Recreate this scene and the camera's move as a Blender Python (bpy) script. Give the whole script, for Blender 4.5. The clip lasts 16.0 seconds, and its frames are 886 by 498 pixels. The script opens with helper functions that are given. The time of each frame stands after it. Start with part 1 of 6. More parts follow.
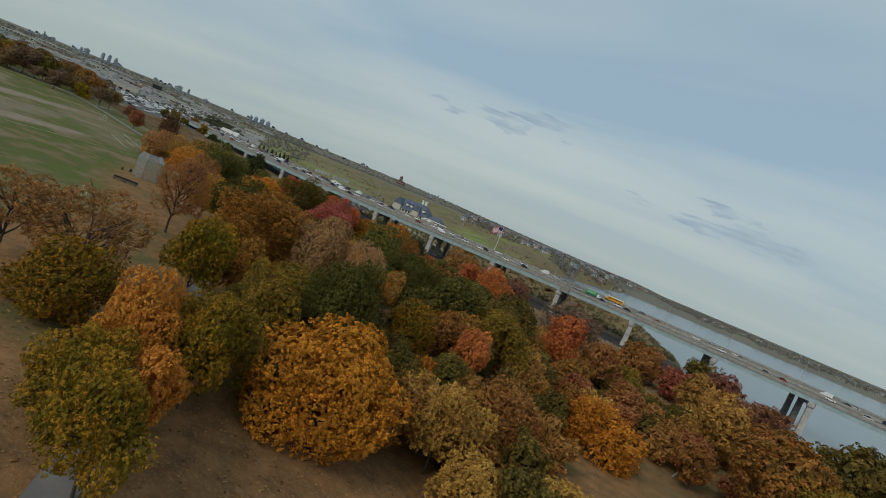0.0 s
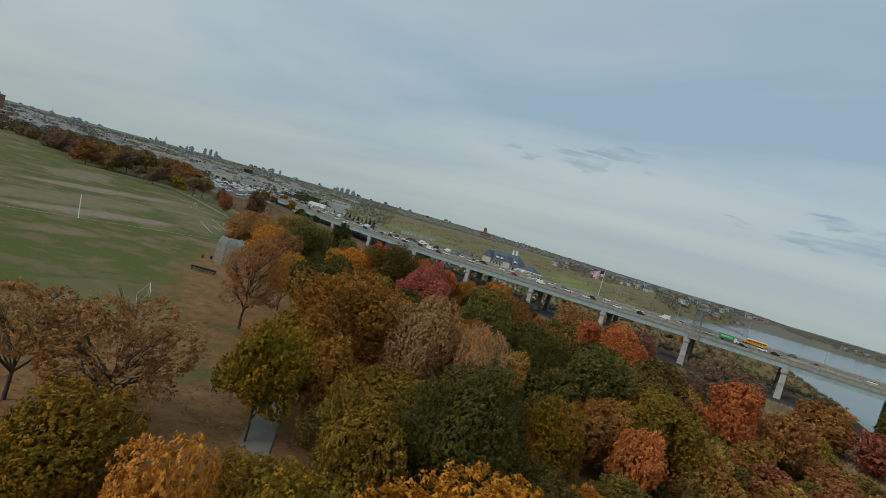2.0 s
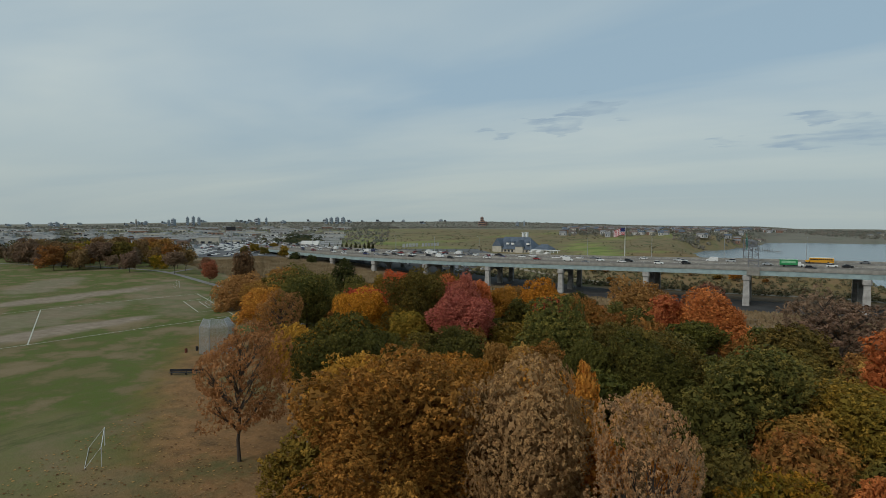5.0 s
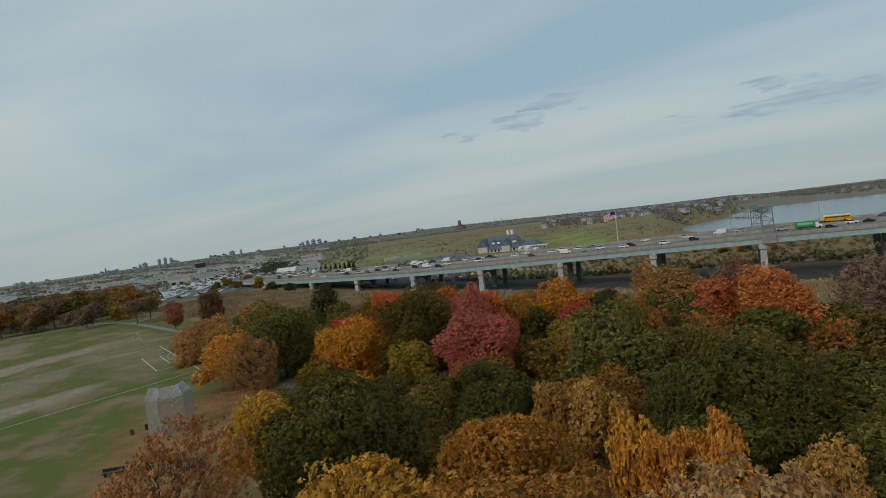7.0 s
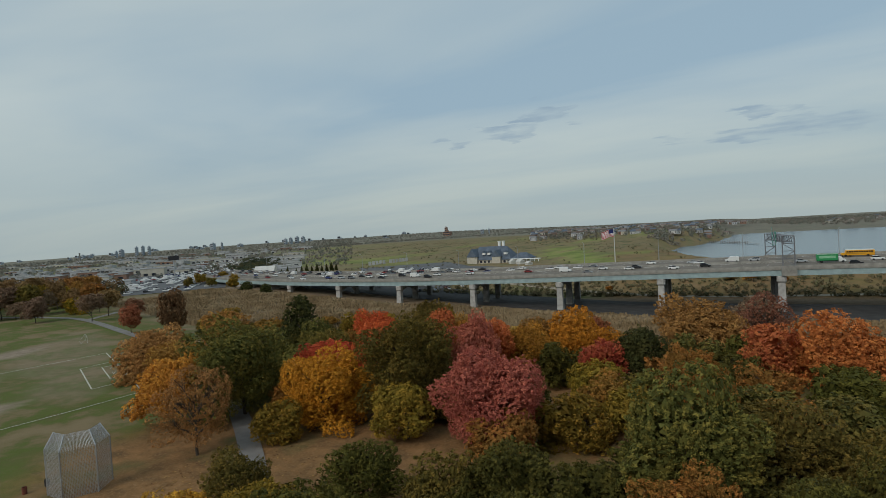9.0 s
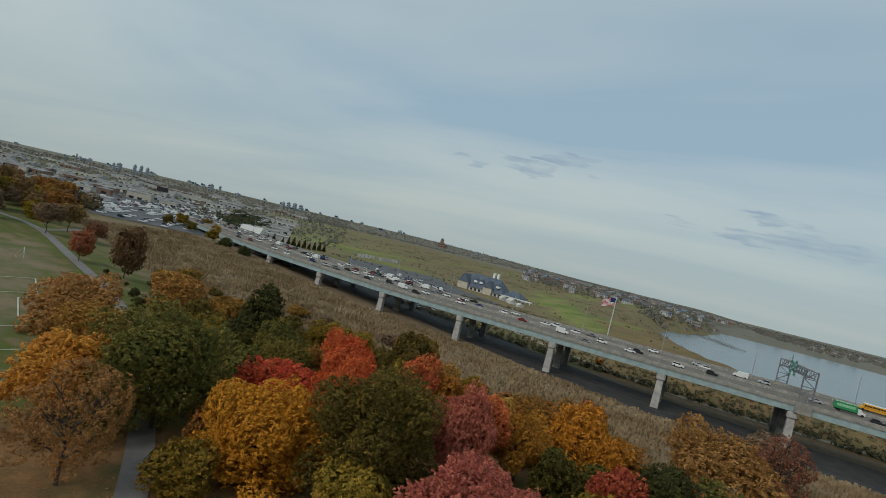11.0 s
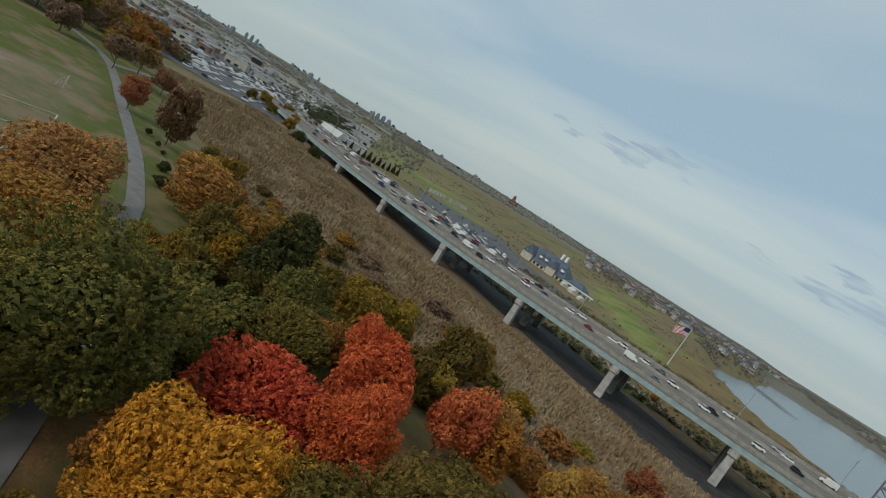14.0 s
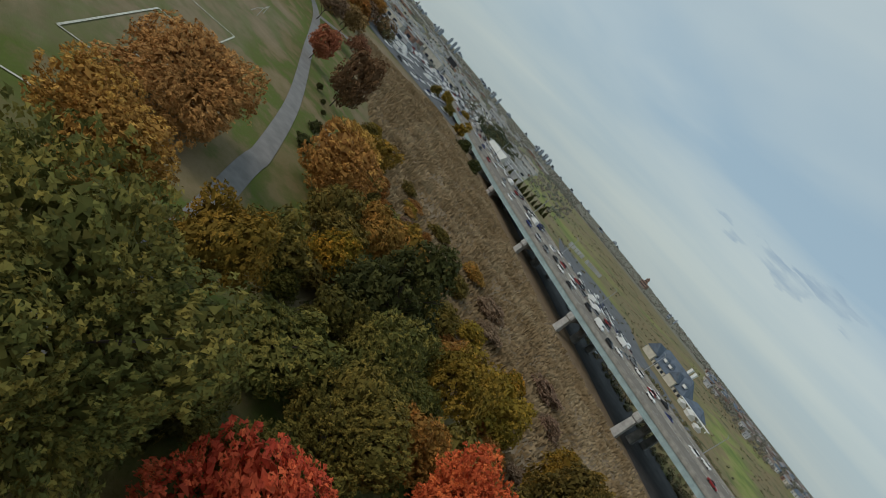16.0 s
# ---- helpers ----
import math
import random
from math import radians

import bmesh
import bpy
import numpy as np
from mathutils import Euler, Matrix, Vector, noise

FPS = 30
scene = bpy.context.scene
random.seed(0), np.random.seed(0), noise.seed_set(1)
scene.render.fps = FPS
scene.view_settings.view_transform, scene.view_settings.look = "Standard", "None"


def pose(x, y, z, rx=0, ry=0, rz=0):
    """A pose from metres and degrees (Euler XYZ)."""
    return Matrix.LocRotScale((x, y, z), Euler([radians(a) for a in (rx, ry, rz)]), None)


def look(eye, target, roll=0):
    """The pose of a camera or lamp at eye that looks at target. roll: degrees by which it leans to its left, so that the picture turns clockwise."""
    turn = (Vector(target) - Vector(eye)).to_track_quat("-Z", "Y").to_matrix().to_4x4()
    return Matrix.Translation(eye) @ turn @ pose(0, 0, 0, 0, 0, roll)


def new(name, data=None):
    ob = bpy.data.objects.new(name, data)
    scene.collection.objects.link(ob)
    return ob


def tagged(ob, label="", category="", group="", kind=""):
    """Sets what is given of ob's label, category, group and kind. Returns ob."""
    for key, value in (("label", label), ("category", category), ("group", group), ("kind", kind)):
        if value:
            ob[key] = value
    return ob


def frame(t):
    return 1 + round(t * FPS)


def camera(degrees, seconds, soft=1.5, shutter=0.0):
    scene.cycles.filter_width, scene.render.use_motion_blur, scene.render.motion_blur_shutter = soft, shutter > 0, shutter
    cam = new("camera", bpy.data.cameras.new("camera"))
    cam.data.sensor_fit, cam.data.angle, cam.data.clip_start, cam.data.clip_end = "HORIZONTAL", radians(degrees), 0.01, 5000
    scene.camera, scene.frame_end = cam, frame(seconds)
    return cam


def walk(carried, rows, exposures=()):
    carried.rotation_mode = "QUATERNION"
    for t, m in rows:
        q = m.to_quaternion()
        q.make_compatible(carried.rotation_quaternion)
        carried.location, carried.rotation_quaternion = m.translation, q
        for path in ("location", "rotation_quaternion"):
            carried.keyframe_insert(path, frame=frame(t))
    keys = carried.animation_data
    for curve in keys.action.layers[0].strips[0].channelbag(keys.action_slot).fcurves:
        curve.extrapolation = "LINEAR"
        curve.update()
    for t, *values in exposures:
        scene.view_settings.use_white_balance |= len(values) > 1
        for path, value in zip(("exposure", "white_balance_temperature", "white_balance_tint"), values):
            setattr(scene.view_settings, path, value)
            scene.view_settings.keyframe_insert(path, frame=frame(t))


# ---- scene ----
# ======== camera and flight ========
cam = camera(78.0, 16.0, 0.8)
# seconds, eye x, y, z, yaw to the left, pitch up, roll to the left
FLIGHT = [
    (0.0, 62.63, 116.24, 29.13, 20.25, -4.64, 22.70),
    (0.5, 58.67, 122.10, 28.97, 22.95, -4.33, 22.58),
    (1.0, 55.07, 127.11, 28.88, 24.51, -3.16, 20.42),
    (1.5, 50.79, 132.28, 28.69, 27.81, -2.17, 15.56),
    (2.0, 46.92, 136.76, 28.86, 30.65, -2.67, 16.13),
    (2.5, 43.22, 140.89, 29.04, 32.20, -2.89, 10.75),
    (3.0, 39.72, 144.52, 29.41, 32.91, -2.58, -1.51),
    (3.5, 36.25, 148.63, 29.75, 33.35, -2.98, -9.52),
    (4.0, 32.77, 152.86, 29.62, 29.46, -2.05, -3.20),
    (4.5, 29.50, 156.49, 29.85, 28.95, -2.14, 0.99),
    (5.0, 26.24, 160.04, 30.09, 30.82, -2.69, 0.31),
    (5.2, 24.92, 161.46, 30.13, 31.36, -2.68, -0.14),
    (7.3, 7.35, 183.68, 29.56, 28.42, -2.03, -7.34),
    (7.5, 6.01, 185.50, 29.61, 28.58, -2.18, -6.14),
    (8.0, 2.78, 189.83, 29.95, 28.28, -1.41, -5.07),
    (8.2, 1.64, 191.59, 30.01, 27.76, -1.33, -5.12),
    (10.3, -14.35, 210.16, 34.67, 25.66, -2.77, 4.42),
    (10.5, -15.63, 211.88, 34.83, 25.43, -1.23, 6.96),
    (11.0, -19.60, 216.93, 35.22, 26.11, -0.46, 13.79),
    (11.5, -23.99, 222.22, 35.43, 28.43, -1.12, 15.90),
    (12.0, -28.18, 227.46, 35.83, 31.49, -4.63, 12.38),
    (12.5, -32.03, 232.14, 36.16, 32.33, -5.54, 14.75),
    (13.0, -36.18, 236.77, 36.35, 31.87, -8.16, 15.69),
    (13.5, -40.20, 241.55, 36.31, 34.05, -8.34, 16.22),
    (14.0, -42.94, 244.55, 36.86, 29.71, -8.08, 31.73),
    (14.5, -48.34, 248.94, 35.92, 31.60, -6.04, 40.60),
    (15.0, -53.76, 254.03, 34.80, 35.77, -9.19, 45.85),
    (15.5, -58.99, 258.59, 33.81, 39.18, -13.03, 45.91),
    (16.0, -64.78, 262.73, 32.18, 41.00, -13.87, 51.21),
]


def aim(x, y, z, yaw, pitch, roll):
    a, b = radians(yaw), radians(pitch)
    return look((x, y, z), (x - math.sin(a) * math.cos(b), y + math.cos(a) * math.cos(b), z + math.sin(b)), roll)


walk(cam, [(row[0], aim(*row[1:])) for row in FLIGHT], ((0.0, 0.0), (12.8, 0.0), (14.0, 0.10), (15.2, 0.08), (16.0, 0.06)))

# ======== sky and sun ========
world = bpy.data.worlds.new("sky")
scene.world = world
world.use_nodes = True
SUN_EL, SUN_ROT = radians(38), radians(200)


def build_sky():
    nt = world.node_tree
    nd, ln = nt.nodes, nt.links
    nd.clear()
    out, bg = nd.new("ShaderNodeOutputWorld"), nd.new("ShaderNodeBackground")
    sky = nd.new("ShaderNodeTexSky")
    sky.sky_type, sky.sun_disc = "NISHITA", False
    sky.sun_elevation, sky.sun_rotation = SUN_EL, SUN_ROT
    sky.dust_density, sky.air_density = 2.0, 1.2
    geo = nd.new("ShaderNodeTexCoord")
    sep = nd.new("ShaderNodeSeparateXYZ")
    ln.new(geo.outputs["Generated"], sep.inputs[0])

    def math_node(op, a, b=None, clamp=False):
        m = nd.new("ShaderNodeMath")
        m.operation, m.use_clamp = op, clamp
        for i, v in enumerate((a, b)):
            if v is None:
                continue
            if isinstance(v, (int, float)):
                m.inputs[i].default_value = v
            else:
                ln.new(v, m.inputs[i])
        return m.outputs[0]

    # the cloud sheet is laid out on a flat ceiling high above the ground
    zz = math_node("MAXIMUM", math_node("ADD", sep.outputs[2], 0.10), 0.04)
    px_, py_ = math_node("DIVIDE", sep.outputs[0], zz), math_node("DIVIDE", sep.outputs[1], zz)
    comb = nd.new("ShaderNodeCombineXYZ")
    ln.new(px_, comb.inputs[0]), ln.new(py_, comb.inputs[1])
    mapping = nd.new("ShaderNodeMapping")
    mapping.inputs["Rotation"].default_value[2] = radians(-32)
    mapping.inputs["Scale"].default_value = (0.24, 0.55, 1)
    mapping.inputs["Location"].default_value = (0.3, 0.15, 0)
    ln.new(comb.outputs[0], mapping.inputs[0])
    n1 = nd.new("ShaderNodeTexNoise")
    n1.inputs["Scale"].default_value, n1.inputs["Detail"].default_value, n1.inputs["Roughness"].default_value = 1.1, 5, 0.5
    n1.inputs["Distortion"].default_value = 0.4
    ln.new(mapping.outputs[0], n1.inputs[0])
    ramp = nd.new("ShaderNodeValToRGB")
    ramp.color_ramp.elements[0].position, ramp.color_ramp.elements[1].position = 0.36, 0.66
    ramp.color_ramp.elements[0].color, ramp.color_ramp.elements[1].color = (3.0, 4.2, 5.1, 1), (5.15, 5.85, 5.75, 1)
    ln.new(n1.outputs[0], ramp.inputs[0])
    # a few small grey-blue wisps under the sheet
    frag = nd.new("ShaderNodeTexNoise")
    frag.inputs["Scale"].default_value, frag.inputs["Detail"].default_value = 4.2, 4
    stretch = nd.new("ShaderNodeMapping")
    stretch.inputs["Scale"].default_value = (0.9, 1.3, 1)
    ln.new(comb.outputs[0], stretch.inputs[0])
    ln.new(stretch.outputs[0], frag.inputs[0])
    rough = nd.new("ShaderNodeSeparateColor")
    ln.new(frag.outputs["Color"], rough.inputs[0])
    warp_x = math_node("ADD", px_, math_node("MULTIPLY", math_node("SUBTRACT", rough.outputs[0], 0.5), 0.7))
    warp_y = math_node("ADD", py_, math_node("MULTIPLY", math_node("SUBTRACT", rough.outputs[1], 0.5), 0.8))
    total = 0.0
    for cx, cy, wx, wy, k in ((-0.87, 3.19, 0.17, 0.22, 1.0), (-1.22, 3.43, 0.24, 0.15, 0.9), (-1.60, 3.50, 0.12, 0.10, 0.6), (0.43, 4.32, 0.55, 0.32, 1.0), (0.31, 3.83, 0.22, 0.10, 0.8), (-0.32, 4.25, 0.12, 0.12, 0.5)):
        ex = math_node("DIVIDE", math_node("SUBTRACT", warp_x, cx), wx)
        ey = math_node("DIVIDE", math_node("SUBTRACT", warp_y, cy), wy)
        rr = math_node("ADD", math_node("MULTIPLY", ex, ex), math_node("MULTIPLY", ey, ey))
        one = math_node("MULTIPLY", math_node("SUBTRACT", 1.0, rr, True), k)
        total = math_node("ADD", one, total)
    torn = math_node("MULTIPLY", math_node("SUBTRACT", frag.outputs[0], 0.34), 3.2, True)
    wisp = nd.new("ShaderNodeMix")
    wisp.data_type = "RGBA"
    wisp.inputs["B"].default_value = (2.5, 3.4, 4.3, 1)
    ln.new(math_node("MULTIPLY", math_node("MULTIPLY", math_node("MULTIPLY", total, 2.0, True), torn, True), 0.8), wisp.inputs["Factor"])
    # haze towards the horizon
    haze = nd.new("ShaderNodeMix")
    haze.data_type = "RGBA"
    haze.inputs["B"].default_value = (3.8, 4.5, 4.5, 1)
    near = math_node("SUBTRACT", 1.0, math_node("MULTIPLY", math_node("ABSOLUTE", sep.outputs[2]), 4.5), True)
    ln.new(math_node("MULTIPLY", near, 0.85), haze.inputs["Factor"])
    ln.new(ramp.outputs[0], haze.inputs["A"])
    ln.new(haze.outputs["Result"], wisp.inputs["A"])
    mix = nd.new("ShaderNodeMix")
    mix.data_type = "RGBA"
    mix.inputs["Factor"].default_value = 0.9
    ln.new(sky.outputs[0], mix.inputs["A"])
    ln.new(wisp.outputs["Result"], mix.inputs["B"])
    ln.new(mix.outputs["Result"], bg.inputs["Color"])
    bg.inputs["Strength"].default_value = 0.103
    ln.new(bg.outputs[0], out.inputs[0])


build_sky()
sun = new("sun", bpy.data.lights.new("sun", "SUN"))
sun.data.energy, sun.data.angle, sun.data.color = 1.3, radians(25), (1.0, 0.95, 0.88)
sun.rotation_euler = (radians(90) - SUN_EL, 0, radians(180) - SUN_ROT)

# ======== materials ========


class Nodes:
    """A short hand for node materials."""

    def __init__(self, name, rough=0.8, metal=0.0, spec=0.3):
        self.mat = bpy.data.materials.new(name)
        self.mat.use_nodes = True
        self.nd, self.ln = self.mat.node_tree.nodes, self.mat.node_tree.links
        self.bsdf = self.nd["Principled BSDF"]
        self.out = self.nd["Material Output"]
        self.set("Roughness", rough), self.set("Metallic", metal), self.set("Specular IOR Level", spec)

    def set(self, socket, v):
        if isinstance(v, (int, float, tuple)):
            self.bsdf.inputs[socket].default_value = v
        else:
            self.ln.new(v, self.bsdf.inputs[socket])

    def coords(self, kind="Object"):
        return self.nd.new("ShaderNodeTexCoord").outputs[kind]

    def position(self):
        return self.nd.new("ShaderNodeNewGeometry").outputs["Position"]

    def island(self):
        return self.nd.new("ShaderNodeNewGeometry").outputs["Random Per Island"]

    def object_random(self):
        return self.nd.new("ShaderNodeObjectInfo").outputs["Random"]

    def noise(self, vec, scale, detail=4, rough=0.55, dist=0.0):
        n = self.nd.new("ShaderNodeTexNoise")
        n.inputs["Scale"].default_value, n.inputs["Detail"].default_value = scale, detail
        n.inputs["Roughness"].default_value, n.inputs["Distortion"].default_value = rough, dist
        if vec is not None:
            self.ln.new(vec, n.inputs["Vector"])
        return n.outputs["Fac"]

    def stretch(self, vec, s):
        m = self.nd.new("ShaderNodeMapping")
        m.inputs["Scale"].default_value = s
        self.ln.new(vec, m.inputs[0])
        return m.outputs[0]

    def ramp(self, fac, *stops):
        r = self.nd.new("ShaderNodeValToRGB")
        e = r.color_ramp.elements
        while len(e) < len(stops):
            e.new(0.5)
        for el, (p, c) in zip(e, stops):
            el.position, el.color = p, (*c, 1) if len(c) == 3 else c
        self.ln.new(fac, r.inputs[0])
        return r.outputs[0]

    def mix(self, fac, a, b, mode="MIX"):
        m = self.nd.new("ShaderNodeMix")
        m.data_type, m.blend_type = "RGBA", mode
        for s, v in (("Factor", fac), ("A", a), ("B", b)):
            if isinstance(v, (int, float)):
                m.inputs[s].default_value = v
            elif isinstance(v, tuple):
                m.inputs[s].default_value = (*v, 1) if len(v) == 3 else v
            else:
                self.ln.new(v, m.inputs[s])
        return m.outputs["Result"]

    def math(self, op, a, b=0.0, clamp=False):
        m = self.nd.new("ShaderNodeMath")
        m.operation, m.use_clamp = op, clamp
        for i, v in enumerate((a, b)):
            if isinstance(v, (int, float)):
                m.inputs[i].default_value = v
            else:
                self.ln.new(v, m.inputs[i])
        return m.outputs[0]

    def attribute(self, name):
        a = self.nd.new("ShaderNodeAttribute")
        a.attribute_name = name
        return a.outputs["Fac"]

    def bump(self, height, strength=0.3, dist=0.1):
        b = self.nd.new("ShaderNodeBump")
        b.inputs["Strength"].default_value, b.inputs["Distance"].default_value = strength, dist
        self.ln.new(height, b.inputs["Height"])
        self.ln.new(b.outputs[0], self.bsdf.inputs["Normal"])


def plain(name, col, rough=0.7, metal=0.0, vary=0.12, scale=1.5, spec=0.3):
    """A surface with soft stains and fine grain."""
    n = Nodes(name, rough, metal, spec)
    v = n.coords()
    a = n.noise(v, scale, 5)
    b = n.noise(v, scale * 14, 3)
    dark, light = tuple(c * (1 - 2.2 * vary) for c in col), tuple(min(1, c * (1 + 1.6 * vary)) for c in col)
    c1 = n.ramp(a, (0.3, dark), (0.7, light))
    n.set("Base Color", n.mix(n.math("MULTIPLY", b, 0.25), c1, tuple(c * 0.6 for c in col)))
    n.set("Roughness", n.math("ADD", n.math("MULTIPLY", b, 0.2), rough - 0.1))
    n.bump(b, 0.15, 0.02)
    return n.mat


def leaf_material(name, col, accent):
    n = Nodes("leaves_" + name, 0.7, 0.0, 0.1)
    isl, rnd, tuft = n.island(), n.object_random(), n.attribute("tuft")
    big = n.noise(n.position(), 0.28, 3)
    f = n.math("ADD", n.math("MULTIPLY", big, 0.7), n.math("ADD", n.math("MULTIPLY", tuft, 0.3), n.math("MULTIPLY", isl, 0.12)))
    c = n.mix(n.ramp(f, (0.44, (0, 0, 0)), (0.74, (1, 1, 1))), col, accent)
    c = n.mix(n.math("MULTIPLY", isl, 0.4), c, tuple(v * 0.45 for v in col))
    hsv = n.nd.new("ShaderNodeHueSaturation")
    n.ln.new(c, hsv.inputs["Color"])
    n.ln.new(n.math("ADD", n.math("MULTIPLY", rnd, 0.02), 0.49), hsv.inputs["Hue"])
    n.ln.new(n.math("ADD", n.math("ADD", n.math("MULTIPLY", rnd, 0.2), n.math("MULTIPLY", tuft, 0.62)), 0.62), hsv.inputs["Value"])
    hsv.inputs["Saturation"].default_value = 0.98
    n.set("Base Color", hsv.outputs[0])
    tr = n.nd.new("ShaderNodeBsdfTranslucent")
    n.ln.new(hsv.outputs[0], tr.inputs[0])
    ms = n.nd.new("ShaderNodeMixShader")
    ms.inputs[0].default_value = 0.2
    n.ln.new(n.bsdf.outputs[0], ms.inputs[1]), n.ln.new(tr.outputs[0], ms.inputs[2])
    n.ln.new(ms.outputs[0], n.out.inputs[0])
    return n.mat


GOLD = leaf_material("gold", (0.540, 0.223, 0.014), (0.691, 0.304, 0.021))
ORANGE = leaf_material("orange", (0.60, 0.215, 0.03), (0.62, 0.275, 0.036))
AMBER = leaf_material("amber", (0.573, 0.227, 0.026), (0.655, 0.328, 0.042))
OLIVE = leaf_material("olive", (0.222, 0.152, 0.020), (0.352, 0.195, 0.023))
OLIVEGOLD = leaf_material("olive_gold", (0.419, 0.192, 0.023), (0.538, 0.247, 0.027))
OCHRE = leaf_material("ochre", (0.34, 0.165, 0.028), (0.47, 0.215, 0.032))
FADED = leaf_material("faded_brown", (0.245, 0.145, 0.062), (0.31, 0.178, 0.07))
YELGREEN = leaf_material("yellow_green", (0.198, 0.149, 0.012), (0.458, 0.223, 0.014))
BROWN = leaf_material("brown", (0.320, 0.155, 0.054), (0.436, 0.202, 0.064))
RUSTOLIVE = leaf_material("rust_olive", (0.291, 0.150, 0.031), (0.408, 0.156, 0.031))
RUST = leaf_material("rust", (0.349, 0.158, 0.039), (0.422, 0.209, 0.049))
RUSTOAK = leaf_material("rust_oak", (0.37, 0.185, 0.052), (0.45, 0.24, 0.068))
COPPER = leaf_material("copper", (0.450, 0.225, 0.049), (0.519, 0.300, 0.061))
OAKTAN = leaf_material("orange_brown", (0.41, 0.185, 0.062), (0.47, 0.222, 0.076))
BRICK = leaf_material("brick_red", (0.351, 0.121, 0.047), (0.421, 0.193, 0.059))
CRIMSON = leaf_material("crimson", (0.365, 0.094, 0.055), (0.39, 0.130, 0.068))
MAROON = leaf_material("maroon", (0.243, 0.098, 0.059), (0.315, 0.130, 0.070))
MOSS = leaf_material("moss_green", (0.140, 0.110, 0.023), (0.214, 0.139, 0.027))
GREEN = leaf_material("green", (0.091, 0.086, 0.017), (0.138, 0.112, 0.021))
DARKGREEN = leaf_material("dark_green", (0.128, 0.128, 0.031), (0.24, 0.178, 0.036))
DEEPGREEN = leaf_material("deep_green", (0.060, 0.065, 0.019), (0.087, 0.081, 0.020))
TAN = leaf_material("tan", (0.37, 0.205, 0.085), (0.44, 0.245, 0.092))
PINKTAN = leaf_material("pinkish_tan", (0.40, 0.235, 0.125), (0.47, 0.215, 0.085))
PINKRED = leaf_material("rose_red", (0.51, 0.14, 0.092), (0.56, 0.185, 0.105))
SCARLET = leaf_material("scarlet", (0.62, 0.088, 0.030), (0.66, 0.150, 0.040))
SCARLETOR = leaf_material("scarlet_orange", (0.646, 0.161, 0.048), (0.670, 0.237, 0.060))
RUSTRED = leaf_material("rusty_red", (0.52, 0.135, 0.038), (0.58, 0.19, 0.05))
RED = leaf_material("red", (0.501, 0.106, 0.044), (0.525, 0.173, 0.050))
MAHOGANY = leaf_material("mahogany", (0.165, 0.092, 0.043), (0.225, 0.122, 0.053))
DUSK = leaf_material("grey_brown", (0.245, 0.16, 0.098), (0.29, 0.178, 0.108))
BARK = plain("bark", (0.085, 0.065, 0.05), 0.9, vary=0.25, scale=3)

# ======== the lie of the land ========


def ease(a, b, v):
    k = min(1.0, max(0.0, (v - a) / (b - a)))
    return k * k * (3 - 2 * k)


def bridge_y(x):
    """Near edge of the viaduct in plan."""
    if x < -125:
        return 460 + 0.00075 * (x + 125) ** 2
    if x > 30:
        return 460 - 0.0012 * (x - 30) ** 2
    return 460.0


def low_level(x):
    """Level of the marsh and of the ground under the viaduct."""
    return -9.0 + 10.5 * ease(-70, -360, x) if x < -70 else -9.0


def park_edge(x):
    return 312 + 0.30 * min(200, max(0, -150 - x)) - 0.55 * min(160, max(0, x - 10))


WATER_Z = -10.5


SHORE_Y = (380, 480, 560, 630, 700, 800, 900, 1000, 1060, 1150, 1300, 1900)
SHORE_X = (135, 110, 98, 62, 12, -18, -48, -66, -66, -46, -8, 52)


def shore(x, y):
    """Metres beyond the shoreline, positive on the water."""
    edge = float(np.interp(y, SHORE_Y, SHORE_X))
    return x - edge - 3 * math.sin(y / 37.0)


def ground_z(x, y):
    lo = low_level(x)
    k = ease(park_edge(x), park_edge(x) + 55, y)
    z = -(1 - k) * 8.0 * ease(5, 60, x) + k * lo
    by = bridge_y(max(-400, min(250, x)))
    far = ease(by + 46, by + 108, y)
    z = z * (1 - far) + far * (0.6 + 3.0 * ease(-300, -700, x) * 0)
    z += 15.0 * ease(850, 1500, y) * ease(-2400, -500, x) * (1 - ease(-60, 250, x))
    around = math.degrees(math.atan2(-x, y - 180)) if y > 180 else 180.0
    z += (3.0 + 32.0 * ease(34, 8, abs(around - 38))) * ease(1900, 3300, math.hypot(x, y - 180))
    if y > by + 180 and x > -900:
        z += 1.3 * noise.noise(Vector((x / 60, y / 60, 0))) + 2.0 * noise.noise(Vector((x / 150, y / 150, 3)))* ease(700, 1000, y)
    if y < 310:
        z += 0.12 * noise.noise(Vector((x / 18, y / 18, 5)))
    s = shore(x, y)
    if y > 330 and s > -40 and x < 2600 and y < 1650:
        z = z * (1 - ease(-40, 0, s)) + (WATER_Z - 0.2) * ease(-40, 0, s) - 4 * ease(0, 40, s)
    return z


def spaced(lo, hi, fine_lo, fine_hi, step, grow=1.22):
    """Grid lines: even steps inside, widening steps outside."""
    v = list(np.arange(fine_lo, fine_hi + step, step))
    s, a = step, v[-1]
    while a < hi:
        s *= grow
        a += s
        v.append(a)
    s, a = step, v[0]
    while a > lo:
        s *= grow
        a -= s
        v.insert(0, a)
    return v


def mesh_from(name, verts, faces, mat=None, smooth=False):
    me = bpy.data.meshes.new(name)
    me.from_pydata([tuple(v) for v in verts], [], [tuple(f) for f in faces])
    if mat:
        me.materials.append(mat)
    if smooth:
        me.polygons.foreach_set("use_smooth", [True] * len(me.polygons))
    me.update()
    return me


